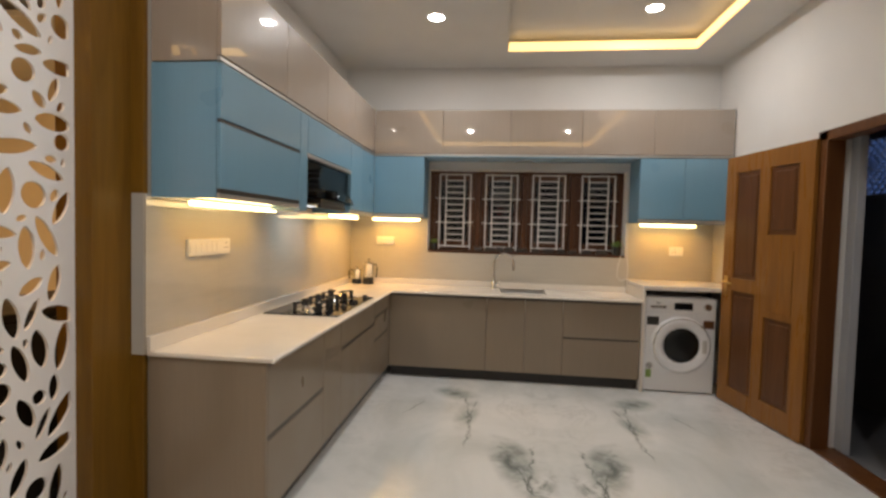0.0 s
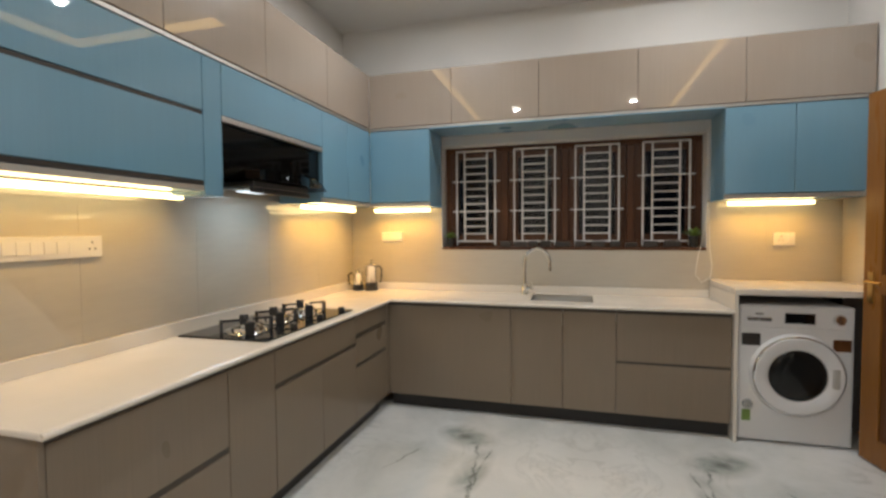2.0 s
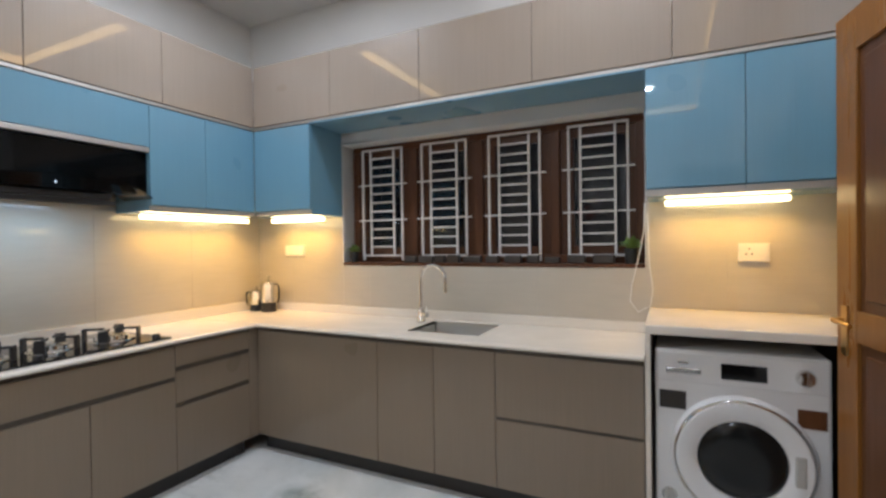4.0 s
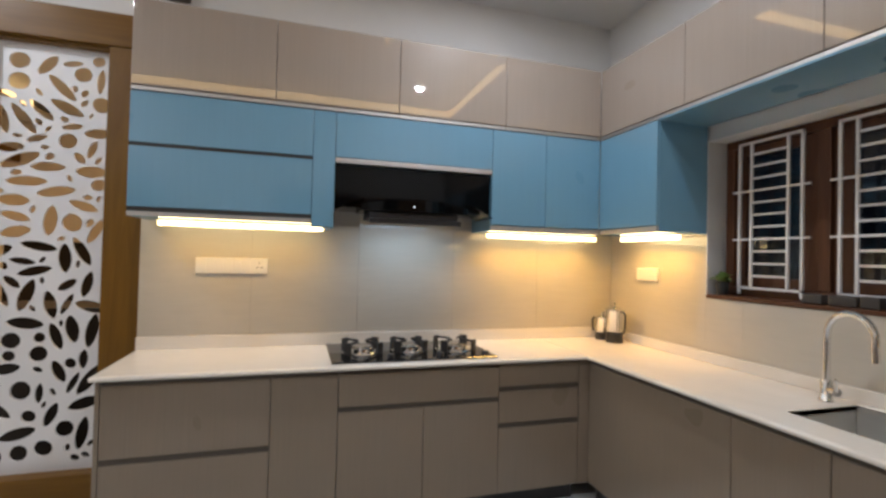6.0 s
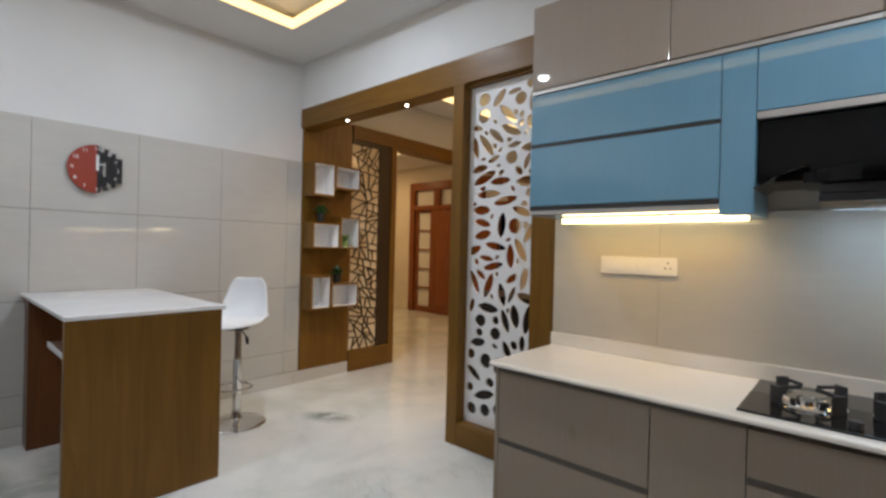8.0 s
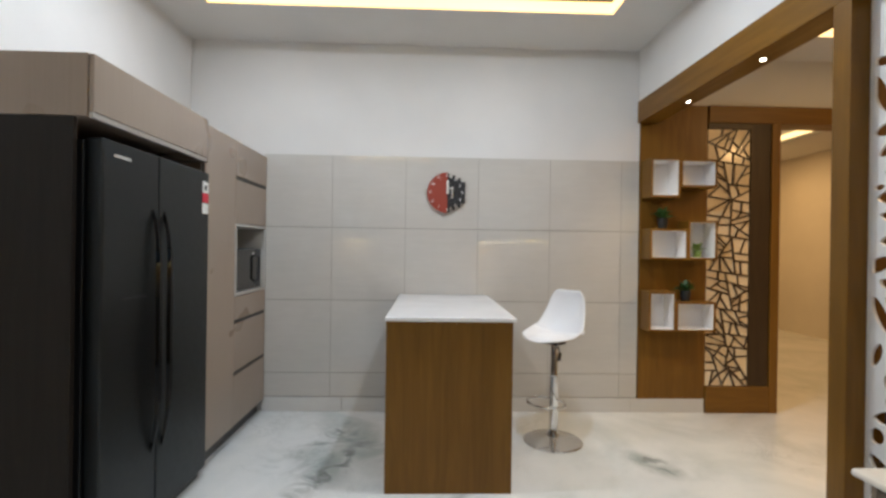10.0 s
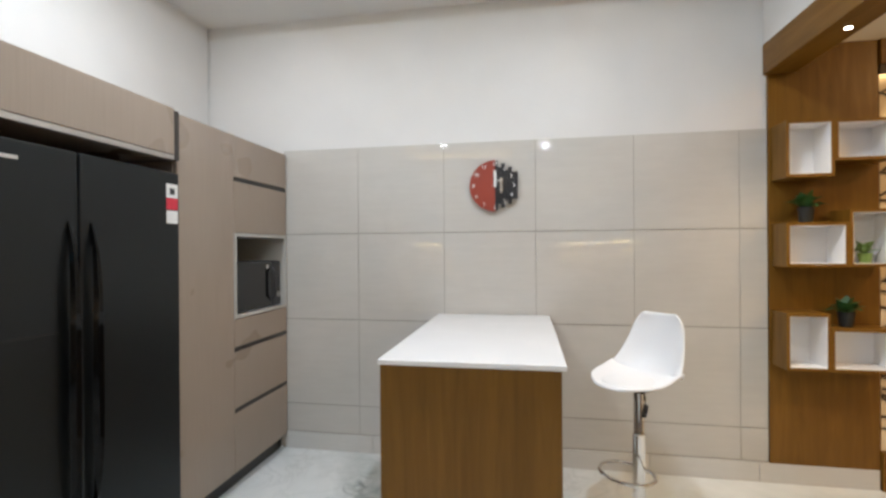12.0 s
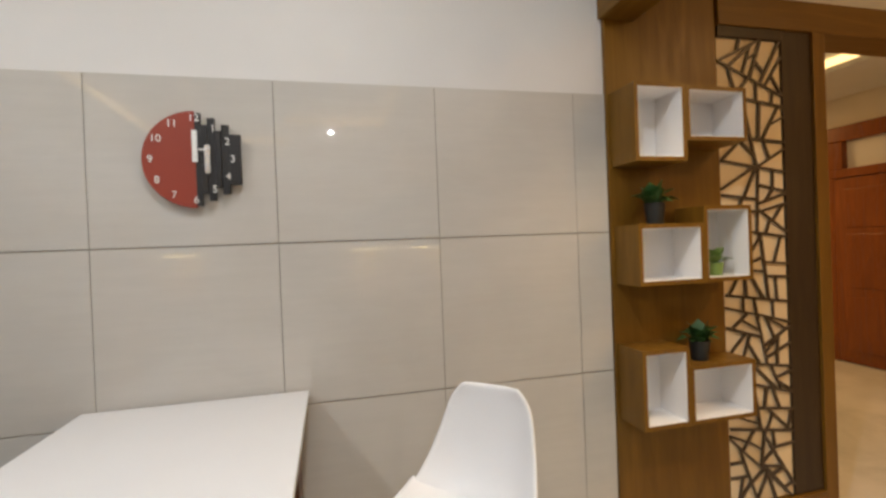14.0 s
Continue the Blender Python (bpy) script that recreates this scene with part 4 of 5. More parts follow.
base_n(0.88, 1.23, [(0.88, 1.23, KZ, 0.768)], "taupe base cabinet door below the sink", [(0.88, 1.23, 0.768, 0.018)])
base_n(1.23, 1.57, [(1.23, 1.57, KZ, 0.768)], "taupe base cabinet door below the sink", [(1.23, 1.57, 0.768, 0.018)])
base_n(1.57, 2.243, [(1.57, 2.243, 0.451, 0.768), (1.57, 2.243, KZ, 0.438)], "taupe base cabinet with two wide drawers", [(1.57, 2.243, 0.438, 0.013), (1.57, 2.243, 0.768, 0.018)])

# ---------------------------------------------------------------- worktop, upstand, sink, tap
WZ, WU = 0.815, 0.794
top = thing("worktop", 0.3, 0.1, WU, "L-shaped white quartz worktop with a rounded front edge", "worktop")
SX0, SX1, SY0, SY1 = 1.00, 1.435, 0.15, 0.515
bm = bmesh.new()
box(bm, -0.588, 0.0, -2.365, 0.0, WU, WZ, 0.006)
part("slab", bm, QUARTZ, top)
bm = bmesh.new()
for x0, x1, y0, y1 in ((-0.588, SX0, 0.0, NORTH - 0.004), (SX1, 2.244, 0.0, NORTH - 0.004), (SX0, SX1, 0.0, SY0), (SX0, SX1, SY1, NORTH - 0.004)):
    box(bm, x0, x1, y0, y1, WU, WZ)
part("slab", bm, QUARTZ, top)
part("nosing", tube(bmesh.new(), [(0.002, -2.362, WZ - 0.0108), (0.002, -0.003, WZ - 0.0108), (2.244, -0.003, WZ - 0.0108)], 0.0102, 12), QUARTZ, top, smooth=True)
part("upstand", B(-0.588, -0.568, -2.365, NORTH - 0.004, WZ, WZ + 0.068, 0.003), QUARTZ, top)
part("upstand", B(-0.568, 2.244, NORTH - 0.024, NORTH - 0.004, WZ, WZ + 0.055, 0.003), QUARTZ, top)
upper = thing("washer_worktop", 2.6, 0.3, 0, "raised white quartz worktop with a side panel over the washing machine", "worktop")
part("slab", B(2.246, 3.055, -0.004, NORTH - 0.004, 0.912, 0.950, 0.005), QUARTZ, upper)
part("side_panel", B(2.247, 2.268, 0.0, NORTH - 0.006, 0.0, 0.911, 0.002), QUARTZ, upper)
part("back_panel", B(2.27, 3.055, NORTH - 0.02, NORTH - 0.006, 0.0, 0.911), KICK, upper)

sink = thing("sink", 1.22, 0.33, 0.62, "brushed steel undermount sink bowl in the worktop", "sink")
bm = bmesh.new()
d = 0.17
for x0, x1, y0, y1 in ((SX0 - 0.004, SX0, SY0 - 0.004, SY1 + 0.004), (SX1, SX1 + 0.004, SY0 - 0.004, SY1 + 0.004), (SX0, SX1, SY0 - 0.004, SY0), (SX0, SX1, SY1, SY1 + 0.004)):
    box(bm, x0, x1, y0, y1, WZ - d, WZ - 0.003)
box(bm, SX0 - 0.004, SX1 + 0.004, SY0 - 0.004, SY1 + 0.004, WZ - d - 0.004, WZ - d)
part("bowl", bm, BOWL_STEEL, sink)
part("drain", lathe(bmesh.new(), pose(1.22, 0.36, WZ - d), [(0.0005, 0.002), (0.03, 0.002), (0.042, 0.004), (0.045, 0.0)], 24), CHROME, sink, smooth=True)
tap = thing("tap", 0.935, 0.45, WZ, "chrome swan-neck kitchen tap with a side lever", "tap")
TXX, TYY = 0.935, 0.45
part("base", lathe(bmesh.new(), pose(TXX, TYY, WZ), [(0.027, 0), (0.027, 0.006), (0.022, 0.012), (0.021, 0.075), (0.016, 0.085)]), CHROME, tap, smooth=True)
pts = [(TXX, TYY, WZ + 0.08), (TXX, TYY, WZ + 0.22)]
for k in range(1, 15):
    a = math.pi * k / 14 * 1.06
    pts.append((TXX + (0.085 - 0.085 * math.cos(a)) * 1.12, TYY - (0.085 - 0.085 * math.cos(a)) * 0.25, WZ + 0.26 + 0.095 * math.sin(a)))
part("spout", tube(bmesh.new(), pts + [(pts[-1][0] + 0.003, pts[-1][1], pts[-1][2] - 0.05)], 0.0125, 14), CHROME, tap, smooth=True)
part("lever", tube(tube(bmesh.new(), [(TXX + 0.018, TYY - 0.008, WZ + 0.05), (TXX + 0.058, TYY - 0.03, WZ + 0.05)], 0.016), [(TXX + 0.055, TYY - 0.028, WZ + 0.05), (TXX + 0.062, TYY - 0.045, WZ + 0.10)], 0.005), CHROME, tap, smooth=True)

# ---------------------------------------------------------------- gas hob
hob = thing("gas_hob", -0.3, -0.96, WZ, "black glass gas hob with three burners and iron pan supports", "hob")
part("glass_top", B(-0.545, -0.045, -1.39, -0.525, WZ, WZ + 0.009, 0.003), BLACK_GLASS, hob)
for y, xx, r in ((-1.215, -0.29, 0.086), (-0.955, -0.30, 0.076), (-0.69, -0.29, 0.088)):
    b = part("burner", lathe(bmesh.new(), pose(xx, y, WZ + 0.009), [(r * 1.25, 0), (r * 1.2, 0.006), (r * 0.9, 0.008), (r * 0.88, 0.022), (r * 0.5, 0.024), (r * 0.48, 0.032), (r * 0.2, 0.033), (0.0005, 0.033)]), CHROME, hob, smooth=True)
    part("burner_cap", lathe(bmesh.new(), pose(xx, y, WZ + 0.031), [(r * 0.72, 0), (r * 0.74, 0.004), (r * 0.6, 0.009), (0.0005, 0.010)]), STEEL, b, smooth=True)
    for k in range(4):
        a = math.pi / 4 + k * math.pi / 2
        s = bmesh.new()
        m = Matrix.Translation((xx, y, WZ + 0.009)) @ Matrix.Rotation(a, 4, "Z")
        box(s, r * 1.30, r * 1.30 + 0.012, -0.022, 0.022, 0.0, 0.062, 0.002)
        box(s, r * 0.35, r * 1.31, -0.0035, 0.0035, 0.050, 0.062)
        s.transform(m)
        part("pan_support", s, IRON, hob)
for y in (-1.09, -0.83, -0.575):
    part("knob", lathe(bmesh.new(), pose(-0.10, y, WZ + 0.009), [(0.020, 0), (0.019, 0.018), (0.016, 0.022), (0.0005, 0.022)], 20), BLACK, hob, smooth=True)

# ---------------------------------------------------------------- jugs in the corner


def jug(x, y, r, h, turn):
    t = thing("coffee_press", x, y, WZ, "small glass and chrome coffee press with a black base and handle", "coffee press", "coffee presses on the worktop")
    m = pose(x, y, WZ, 0, 0, turn)
    part("base", lathe(bmesh.new(), m, [(r * 1.05, 0), (r * 1.08, h * 0.06), (r * 1.04, h * 0.26), (r * 0.98, h * 0.27)]), BLACK, t, smooth=True)
    part("beaker", lathe(bmesh.new(), m, [(r, h * 0.27), (r, h * 0.78), (r * 1.04, h * 0.80)]), CHROME, t, smooth=True)
    part("lid", lathe(bmesh.new(), m, [(r * 1.24, h * 0.785), (r * 1.22, h * 0.82), (r * 0.62, h * 0.87), (0.005, h * 0.885), (0.005, h * 0.94), (0.015, h * 0.955), (0.014, h * 0.99), (0.0005, h)]), CHROME, t, smooth=True)
    for a in (60, 150, 240, 330):
        bar = box(bmesh.new(), r - 0.001, r + 0.0025, -0.004, 0.004, h * 0.26, h * 0.79)
        bar.transform(m @ Matrix.Rotation(radians(a), 4, "Z"))
        part("frame_bar", bar, STEEL, t)
    part("handle", tube(bmesh.new(), [m @ Vector(p) for p in ((r, 0, h * 0.76), (r + 0.022, 0, h * 0.78), (r + 0.036, 0, h * 0.68), (r + 0.034, 0, h * 0.40), (r + 0.026, 0, h * 0.25))], 0.006), BLACK, t, smooth=True)
    return t


jug(-0.475, 0.435, 0.044, 0.185, 200)
jug(-0.355, 0.44, 0.052, 0.265, 10)

# ---------------------------------------------------------------- washing machine
washer = thing("washing_machine", 2.58, 0.32, 0, "white front-loading washing machine with a round dark porthole", "washing machine")
X0, X1, Y0, ZT = 2.284, 2.882, 0.045, 0.848
part("body", B(X0, X1, Y0, 0.545, 0.012, ZT, 0.012), APPLIANCE, washer)
for x in (X0 + 0.05, X1 - 0.05):
    for y in (0.10, 0.49):
        part("foot", cyl(bmesh.new(), pose(x, y, 0), 0.02, 0.018, 0.014, 12), BLACK, washer)
CXW, CZW = 2.592, 0.43
ring = [(0.148, 0.0), (0.156, 0.028), (0.186, 0.044), (0.226, 0.042), (0.246, 0.022), (0.253, 0.0)]
wd = part("porthole_ring", lathe(bmesh.new(), pose(CXW, Y0, CZW, 90), ring, 48, False), APPLIANCE, washer, smooth=True)
part("porthole_glass", lathe(bmesh.new(), pose(CXW, Y0, CZW, 90), [(0.155, 0.016), (0.135, 0.030), (0.09, 0.036), (0.0005, 0.038)], 40), SMOKE_BODY, wd, "dark domed glass", smooth=True)
part("porthole_trim", lathe(bmesh.new(), pose(CXW, Y0, CZW, 90), [(0.232, 0.0395), (0.238, 0.0350), (0.241, 0.0280), (0.236, 0.030), (0.232, 0.0395)], 48, False), CHROME, wd, smooth=True)
part("porthole_handle", B(CXW + 0.168, CXW + 0.205, Y0 - 0.046, Y0 - 0.03, CZW - 0.06, CZW + 0.06, 0.01), LINING, wd, "pale grey grip")
part("control_panel", B(X0 + 0.008, X1 - 0.008, Y0 - 0.006, Y0 + 0.01, 0.715, 0.838, 0.004), APPLIANCE, washer)
part("display", B(2.525, 2.680, Y0 - 0.009, Y0 - 0.0055, 0.742, 0.805, 0.002), BLACK_GLASS, washer, "black display")
part("detergent_drawer", B(2.325, 2.455, Y0 - 0.010, Y0 - 0.0055, 0.752, 0.774, 0.002), STEEL, washer, "grey detergent drawer grip")
part("label_plate", B(2.37, 2.41, Y0 - 0.0085, Y0 - 0.0055, 0.792, 0.801), STEEL, washer)
part("programme_dial", lathe(bmesh.new(), pose(2.800, Y0 - 0.005, 0.775, 90), [(0.034, 0), (0.033, 0.014), (0.026, 0.024), (0.0005, 0.025)], 28), CHROME, washer, "silver dial", smooth=True)
part("sticker", B(2.30, 2.40, Y0 - 0.003, Y0 - 0.0008, 0.60, 0.675), SHADOW_GAP, washer, "dark rating sticker")
part("sticker", B(2.775, 2.865, Y0 - 0.003, Y0 - 0.0008, 0.585, 0.655), DOOR_PANEL, washer, "dark red sticker")
part("energy_label", B(2.305, 2.352, Y0 - 0.003, Y0 - 0.0008, 0.13, 0.20), LEAF_LIGHT, washer, "small green and yellow energy label")
part("filter_cap", lathe(bmesh.new(), pose(2.335, Y0, 0.235, 90), [(0.030, 0), (0.030, 0.003), (0.0005, 0.003)], 20), STEEL, washer)

# ---------------------------------------------------------------- switches


def switch_w(y0, y1, z0, z1, socket):
    t = thing("switch_plate", -0.585, (y0 + y1) / 2, z0, "long ivory switch plate with a socket on the tiles", "switch plate")
    part("plate", B(-0.589, -0.577, y0, y1, z0, z1, 0.003), SWITCH, t)
    n = 6
    for k in range(n):
        a = y0 + 0.012 + (y1 - y0 - 0.10) * k / n
        part("rocker", B(-0.578, -0.5735, a, a + (y1 - y0 - 0.10) / n - 0.004, z0 + 0.02, z1 - 0.02, 0.001), SWITCH, t)
    for dy, dz in ((0, 0.018), (-0.012, -0.008), (0.012, -0.008)):
        part("socket_hole", cyl(bmesh.new(), pose(-0.5768, y1 - 0.042 + dy, (z0 + z1) / 2 + dz, 0, 90), 0.004, 0.004, 0.0012, 10), SHADOW_GAP, t)


def switch_n(x0, x1, z0, z1, hole):
    t = thing("switch_plate", (x0 + x1) / 2, NORTH, z0, "ivory socket plate on the tiles", "switch plate")
    part("plate", B(x0, x1, NORTH - 0.012, NORTH + 0.001, z0, z1, 0.003), SWITCH, t)
    part("rocker", B(x1 - 0.045, x1 - 0.012, NORTH - 0.0165, NORTH - 0.011, z0 + 0.02, z1 - 0.02, 0.001), SWITCH, t)
    if hole:
        for dx, dz in ((0, 0.018), (-0.012, -0.008), (0.012, -0.008)):
            part("socket_hole", cyl(bmesh.new(), pose(x0 + 0.045 + dx, NORTH - 0.0118, (z0 + z1) / 2 + dz, 90), 0.004, 0.004, 0.0012, 10), SHADOW_GAP, t)


switch_w(-2.095, -1.725, 1.225, 1.312, True)
switch_n(-0.31, -0.12, 1.225, 1.305, False)
switch_n(2.645, 2.775, 1.193, 1.283, True)
bracket = thing("wall_clip", -0.62, -2.23, 2.74, "small dark box on the wall above the lofts", "junction box")
part("box", B(-0.66, -0.60, -2.285, -2.175, 2.735, 2.80, 0.004), CARCASS, bracket)

# hanging white cable beside the window
cable = thing("cable", 2.22, NORTH - 0.01, 0.83, "thin white cable hanging in a loop beside the window", "cable")
pts = [(2.225, NORTH - 0.008, 1.50), (2.22, NORTH - 0.01, 1.35), (2.19, NORTH - 0.012, 1.20), (2.16, NORTH - 0.02, 1.07), (2.15, NORTH - 0.03, 0.98), (2.19, NORTH - 0.03, 0.925),
       (2.25, NORTH - 0.02, 0.96), (2.262, NORTH - 0.012, 1.05), (2.245, NORTH - 0.010, 1.18), (2.238, NORTH - 0.008, 1.45)]
part("wire", tube(bmesh.new(), pts, 0.003, 6), CABLE, cable, smooth=True)

# ---------------------------------------------------------------- plants


def plant(x, y, z, r, h, mat, label, spread=0.08, leaves=26, seed=1, pot=POT):
    t = thing("potted_plant", x, y, z, label, "potted plant", "small potted plants")
    p = part("pot", lathe(bmesh.new(), pose(x, y, z), [(r * 0.78, 0), (r, h), (r * 0.9, h), (r * 0.88, h * 0.9)], 20), pot, t, smooth=True)
    part("soil", cyl(bmesh.new(), pose(x, y, z + h * 0.86), r * 0.88, r * 0.88, h * 0.05, 16), SOIL, t)
    rng = random.Random(seed)
    bm = bmesh.new()
    for k in range(leaves):
        a, e = rng.uniform(0, 2 * math.pi), rng.uniform(0.3, 1.35)
        l = spread * rng.uniform(0.5, 1.0)
        d = Vector((math.cos(a) * math.cos(e), math.sin(a) * math.cos(e), math.sin(e)))
        s = Vector((-math.sin(a), math.cos(a), 0)) * l * rng.uniform(0.22, 0.34)
        o = Vector((x, y, z + h * 0.9))
        tip = o + d * l + Vector((0, 0, -0.25 * l * math.cos(e)))
        mid = o + d * l * 0.55 + Vector((0, 0, 0.02 * l))
        lift = Vector((0, 0, 0.08 * l))
        v = [bm.verts.new(q) for q in (o, mid + s + lift, mid, mid - s + lift, tip, o + d * l * 0.25 + s * 0.5, o + d * l * 0.25 - s * 0.5)]
        for q in ((0, 2, 5), (0, 6, 2), (5, 2, 1), (6, 3, 2), (1, 2, 4), (3, 4, 2)):
            bm.faces.new([v[i] for i in q])
    part("leaves", bm, mat, t)
    return t


plant(0.295, NORTH + 0.045, WZ0, 0.033, 0.075, LEAF_LIGHT, "small green plant in a black pot on the window sill", 0.085, 24, 2)
plant(2.15, NORTH + 0.045, WZ0, 0.034, 0.085, LEAF_LIGHT, "small green plant in a black pot on the window sill", 0.10, 26, 4)

# ---------------------------------------------------------------- utility door (open against the wall)
ud = thing("door_1", 3.05, -0.9, 0, "open brown varnished panelled wooden door with a brass lever", "door")
ud["kind"] = "structure"
fr = bmesh.new()
for y0, y1, z0, z1 in ((DY1 - 0.0, DY1 + 0.05, 0, 2.10), (DY0 - 0.05, DY0, 0, 2.10), (DY0 - 0.05, DY1 + 0.05, 2.035, 2.10)):
    box(fr, EAST - 0.012, EAST + 0.10, y0 - (0.04 if y0 == DY1 else 0), y1 + (0.04 if y1 == DY0 else 0), z0, z1, 0.004)
part("door_frame", fr, DOOR_PANEL, ud)
part("threshold", B(EAST + 0.001, EAST + T, DY0, DY1, -0.002, 0.012), DOOR_PANEL, ud)
part("outer_jamb", B(EAST + T + 0.001, EAST + T + 0.05, DY1 - 0.07, DY1 + 0.03, -0.004, 2.06), LIGHT_GREY, ud, "pale grey outer jamb")
HX, HY, LEN = 3.040, -0.905, 0.887
ang = math.atan2(-(2.895 - HX), (-0.030 - HY))
lm = Matrix.Translation((HX, HY, 0)) @ Matrix.Rotation(ang, 4, "Z")
Z0, Z1 = 0.012, 2.056
Ys = [0.0, 0.125, 0.392, 0.495, 0.762, LEN]
# the column by the hinges has a plain board between its panels, the other two tall panels
COLUMNS = ((Ys[1], Ys[2], ((0.17, 0.80), (1.42, 1.92))), (Ys[3], Ys[4], ((0.15, 0.955), (1.06, 1.92))))
bm = bmesh.new()
for a, c in ((Ys[0], Ys[1]), (Ys[2], Ys[3]), (Ys[4], Ys[5])):
    box(bm, -0.02, 0.02, a, c, Z0, Z1, 0.003)
for a, c, panels in COLUMNS:
    lows, highs = [Z0] + [q[1] for q in panels], [q[0] for q in panels] + [Z1]
    for z0, z1 in zip(lows, highs):
        box(bm, -0.0195, 0.0195, a - 0.002, c + 0.002, z0, z1)
bm.transform(lm)
leaf = part("door_leaf", bm, DOOR_WOOD, ud)
bm = box(box(bmesh.new(), 0.0196, 0.0235, 0.135, 0.385, 0.85, 1.31, 0.0015), -0.0235, -0.0196, 0.135, 0.385, 0.85, 1.31, 0.0015)
bm.transform(lm)
part("middle_board", bm, DOOR_WOOD, leaf)
for a, c, panels in COLUMNS:
    for z0, z1 in panels:
        bm = bmesh.new()
        box(bm, -0.008, 0.008, a, c, z0, z1)
        box(bm, -0.014, 0.014, a + 0.035, c - 0.035, z0 + 0.035, z1 - 0.035, 0.006)
        bm.transform(lm)
        part("panel", bm, DOOR_PANEL, leaf)
for s in (-1, 1):
    bm = bmesh.new()
    box(bm, s * 0.020, s * 0.026, 0.812, 0.852, 0.90, 1.07, 0.004)
    bm.transform(lm)
    h = part("handle_plate", bm, BRASS, leaf)
    bm = tube(bmesh.new(), [lm @ Vector(p) for p in ((s * 0.024, 0.832, 1.02), (s * 0.058, 0.832, 1.02), (s * 0.062, 0.817, 1.02), (s * 0.060, 0.717, 1.015))], 0.008)
    part("lever", bm, BRASS, leaf, smooth=True)
bm = B(-0.012, 0.012, 0.8865, 0.890, 0.90, 1.07)
bm.transform(lm)
part("lock_plate", bm, BRASS, leaf)

# ---------------------------------------------------------------- breakfast counter
isl = thing("breakfast_counter", 0.97, -4.45, 0, "teak veneered breakfast counter with a white top and open shelves", "breakfast counter")
part("top", B(0.602, 1.332, SOUTH + 0.012, -3.778, 0.955, 0.976, 0.003), WHITE_TOP, isl, "glossy white top")
part("end_board", B(0.620, 1.325, -3.835, -3.79, 0.0, 0.955, 0.002), TEAK, isl)
part("end_board", B(0.640, 1.310, SOUTH + 0.012, SOUTH + 0.16, 0.0, 0.955, 0.002), DOOR_PANEL, isl)
part("shelf", B(0.70, 1.305, -4.30, -3.836, 0.760, 0.782, 0.002), DOOR_PANEL, isl)
part("shelf_edge", B(1.306, 1.312, -4.30, -3.836, 0.757, 0.785), WHITE_TOP, isl, "pale shelf edge")

# ---------------------------------------------------------------- bar stool
SXC, SYC = 0.195, -4.50
stool = thing("bar_stool", SXC, SYC, 0, "white moulded bar stool on a chrome pole and round base", "bar stool")
part("base", lathe(bmesh.new(), pose(SXC, SYC, 0), [(0.205, 0), (0.206, 0.008), (0.19, 0.016), (0.11, 0.030), (0.045, 0.046), (0.034, 0.07), (0.032, 0.12)], 48), CHROME, stool, smooth=True)
part("pole", lathe(bmesh.new(), pose(SXC, SYC, 0.11), [(0.031, 0), (0.031, 0.36), (0.026, 0.365), (0.0245, 0.37), (0.0245, 0.585)]), CHROME, stool, smooth=True)
ringpts = [(SXC + 0.10 + 0.115 * math.cos(a), SYC + 0.135 * math.sin(a), 0.30) for a in [2 * math.pi * k / 28 for k in range(28)]]
part("footrest", tube(bmesh.new(), ringpts, 0.010, 10, True), CHROME, stool, smooth=True)
part("lever", tube(bmesh.new(), [(SXC, SYC + 0.03, 0.675), (SXC + 0.06, SYC + 0.08, 0.66), (SXC + 0.12, SYC + 0.11, 0.635)], 0.006), CHROME, stool, smooth=True)
part("lever_grip", tube(bmesh.new(), [(SXC + 0.085, SYC + 0.095, 0.652), (SXC + 0.14, SYC + 0.12, 0.625)], 0.012), BLACK, stool, smooth=True)
part("seat_plate", B(SXC - 0.06, SXC + 0.06, SYC - 0.06, SYC + 0.06, 0.695, 0.712, 0.004), BLACK, stool)
bm = bmesh.new()
NU, NV = 26, 18
grid = []
for i in range(NU + 1):
    s = i / NU
    # a line from the front lip along the seat and up the back
    if s < 0.5:
        q = s / 0.5
        x = 0.240 - 0.345 * q
        z = 0.752 - 0.018 * math.sin(math.pi * q) - 0.020 * (1 - q) ** 3
        w = 0.205 * (1 - 0.62 * (1 - min(1.0, q / 0.55)) ** 2.2)
        curl = 0.012 + 0.05 * q
    else:
        q = (s - 0.5) / 0.5
        x = -0.105 - 0.115 * math.sin(q * math.pi / 2) ** 0.9
        z = 0.752 + 0.312 * q ** 1.3
        w = 0.205 - 0.078 * q ** 1.1 - 0.035 * max(0, (q - 0.82) / 0.18) ** 2
        curl = 0.065 * (1 - q) + 0.03
    row = []
    for j in range(NV + 1):
        v = -1 + 2 * j / NV
        lift = curl * abs(v) ** 2.6
        row.append(bm.verts.new((SXC + x + (lift * 0.9 if s >= 0.5 else lift * 0.15), SYC + v * w, z + (lift if s < 0.5 else lift * 0.25))))
    grid.append(row)
for i in range(NU):
    for j in range(NV):
        bm.faces.new((grid[i][j], grid[i + 1][j], grid[i + 1][j + 1], grid[i][j + 1]))
seat = part("seat_shell", bm, WHITE_PLASTIC, stool, "white moulded shell seat", smooth=True)
mod = seat.modifiers.new("thick", "SOLIDIFY")
mod.thickness, mod.offset = 0.014, -1.0
mod = seat.modifiers.new("soft", "SUBSURF")
mod.levels = mod.render_levels = 1
cush = bmesh.new()
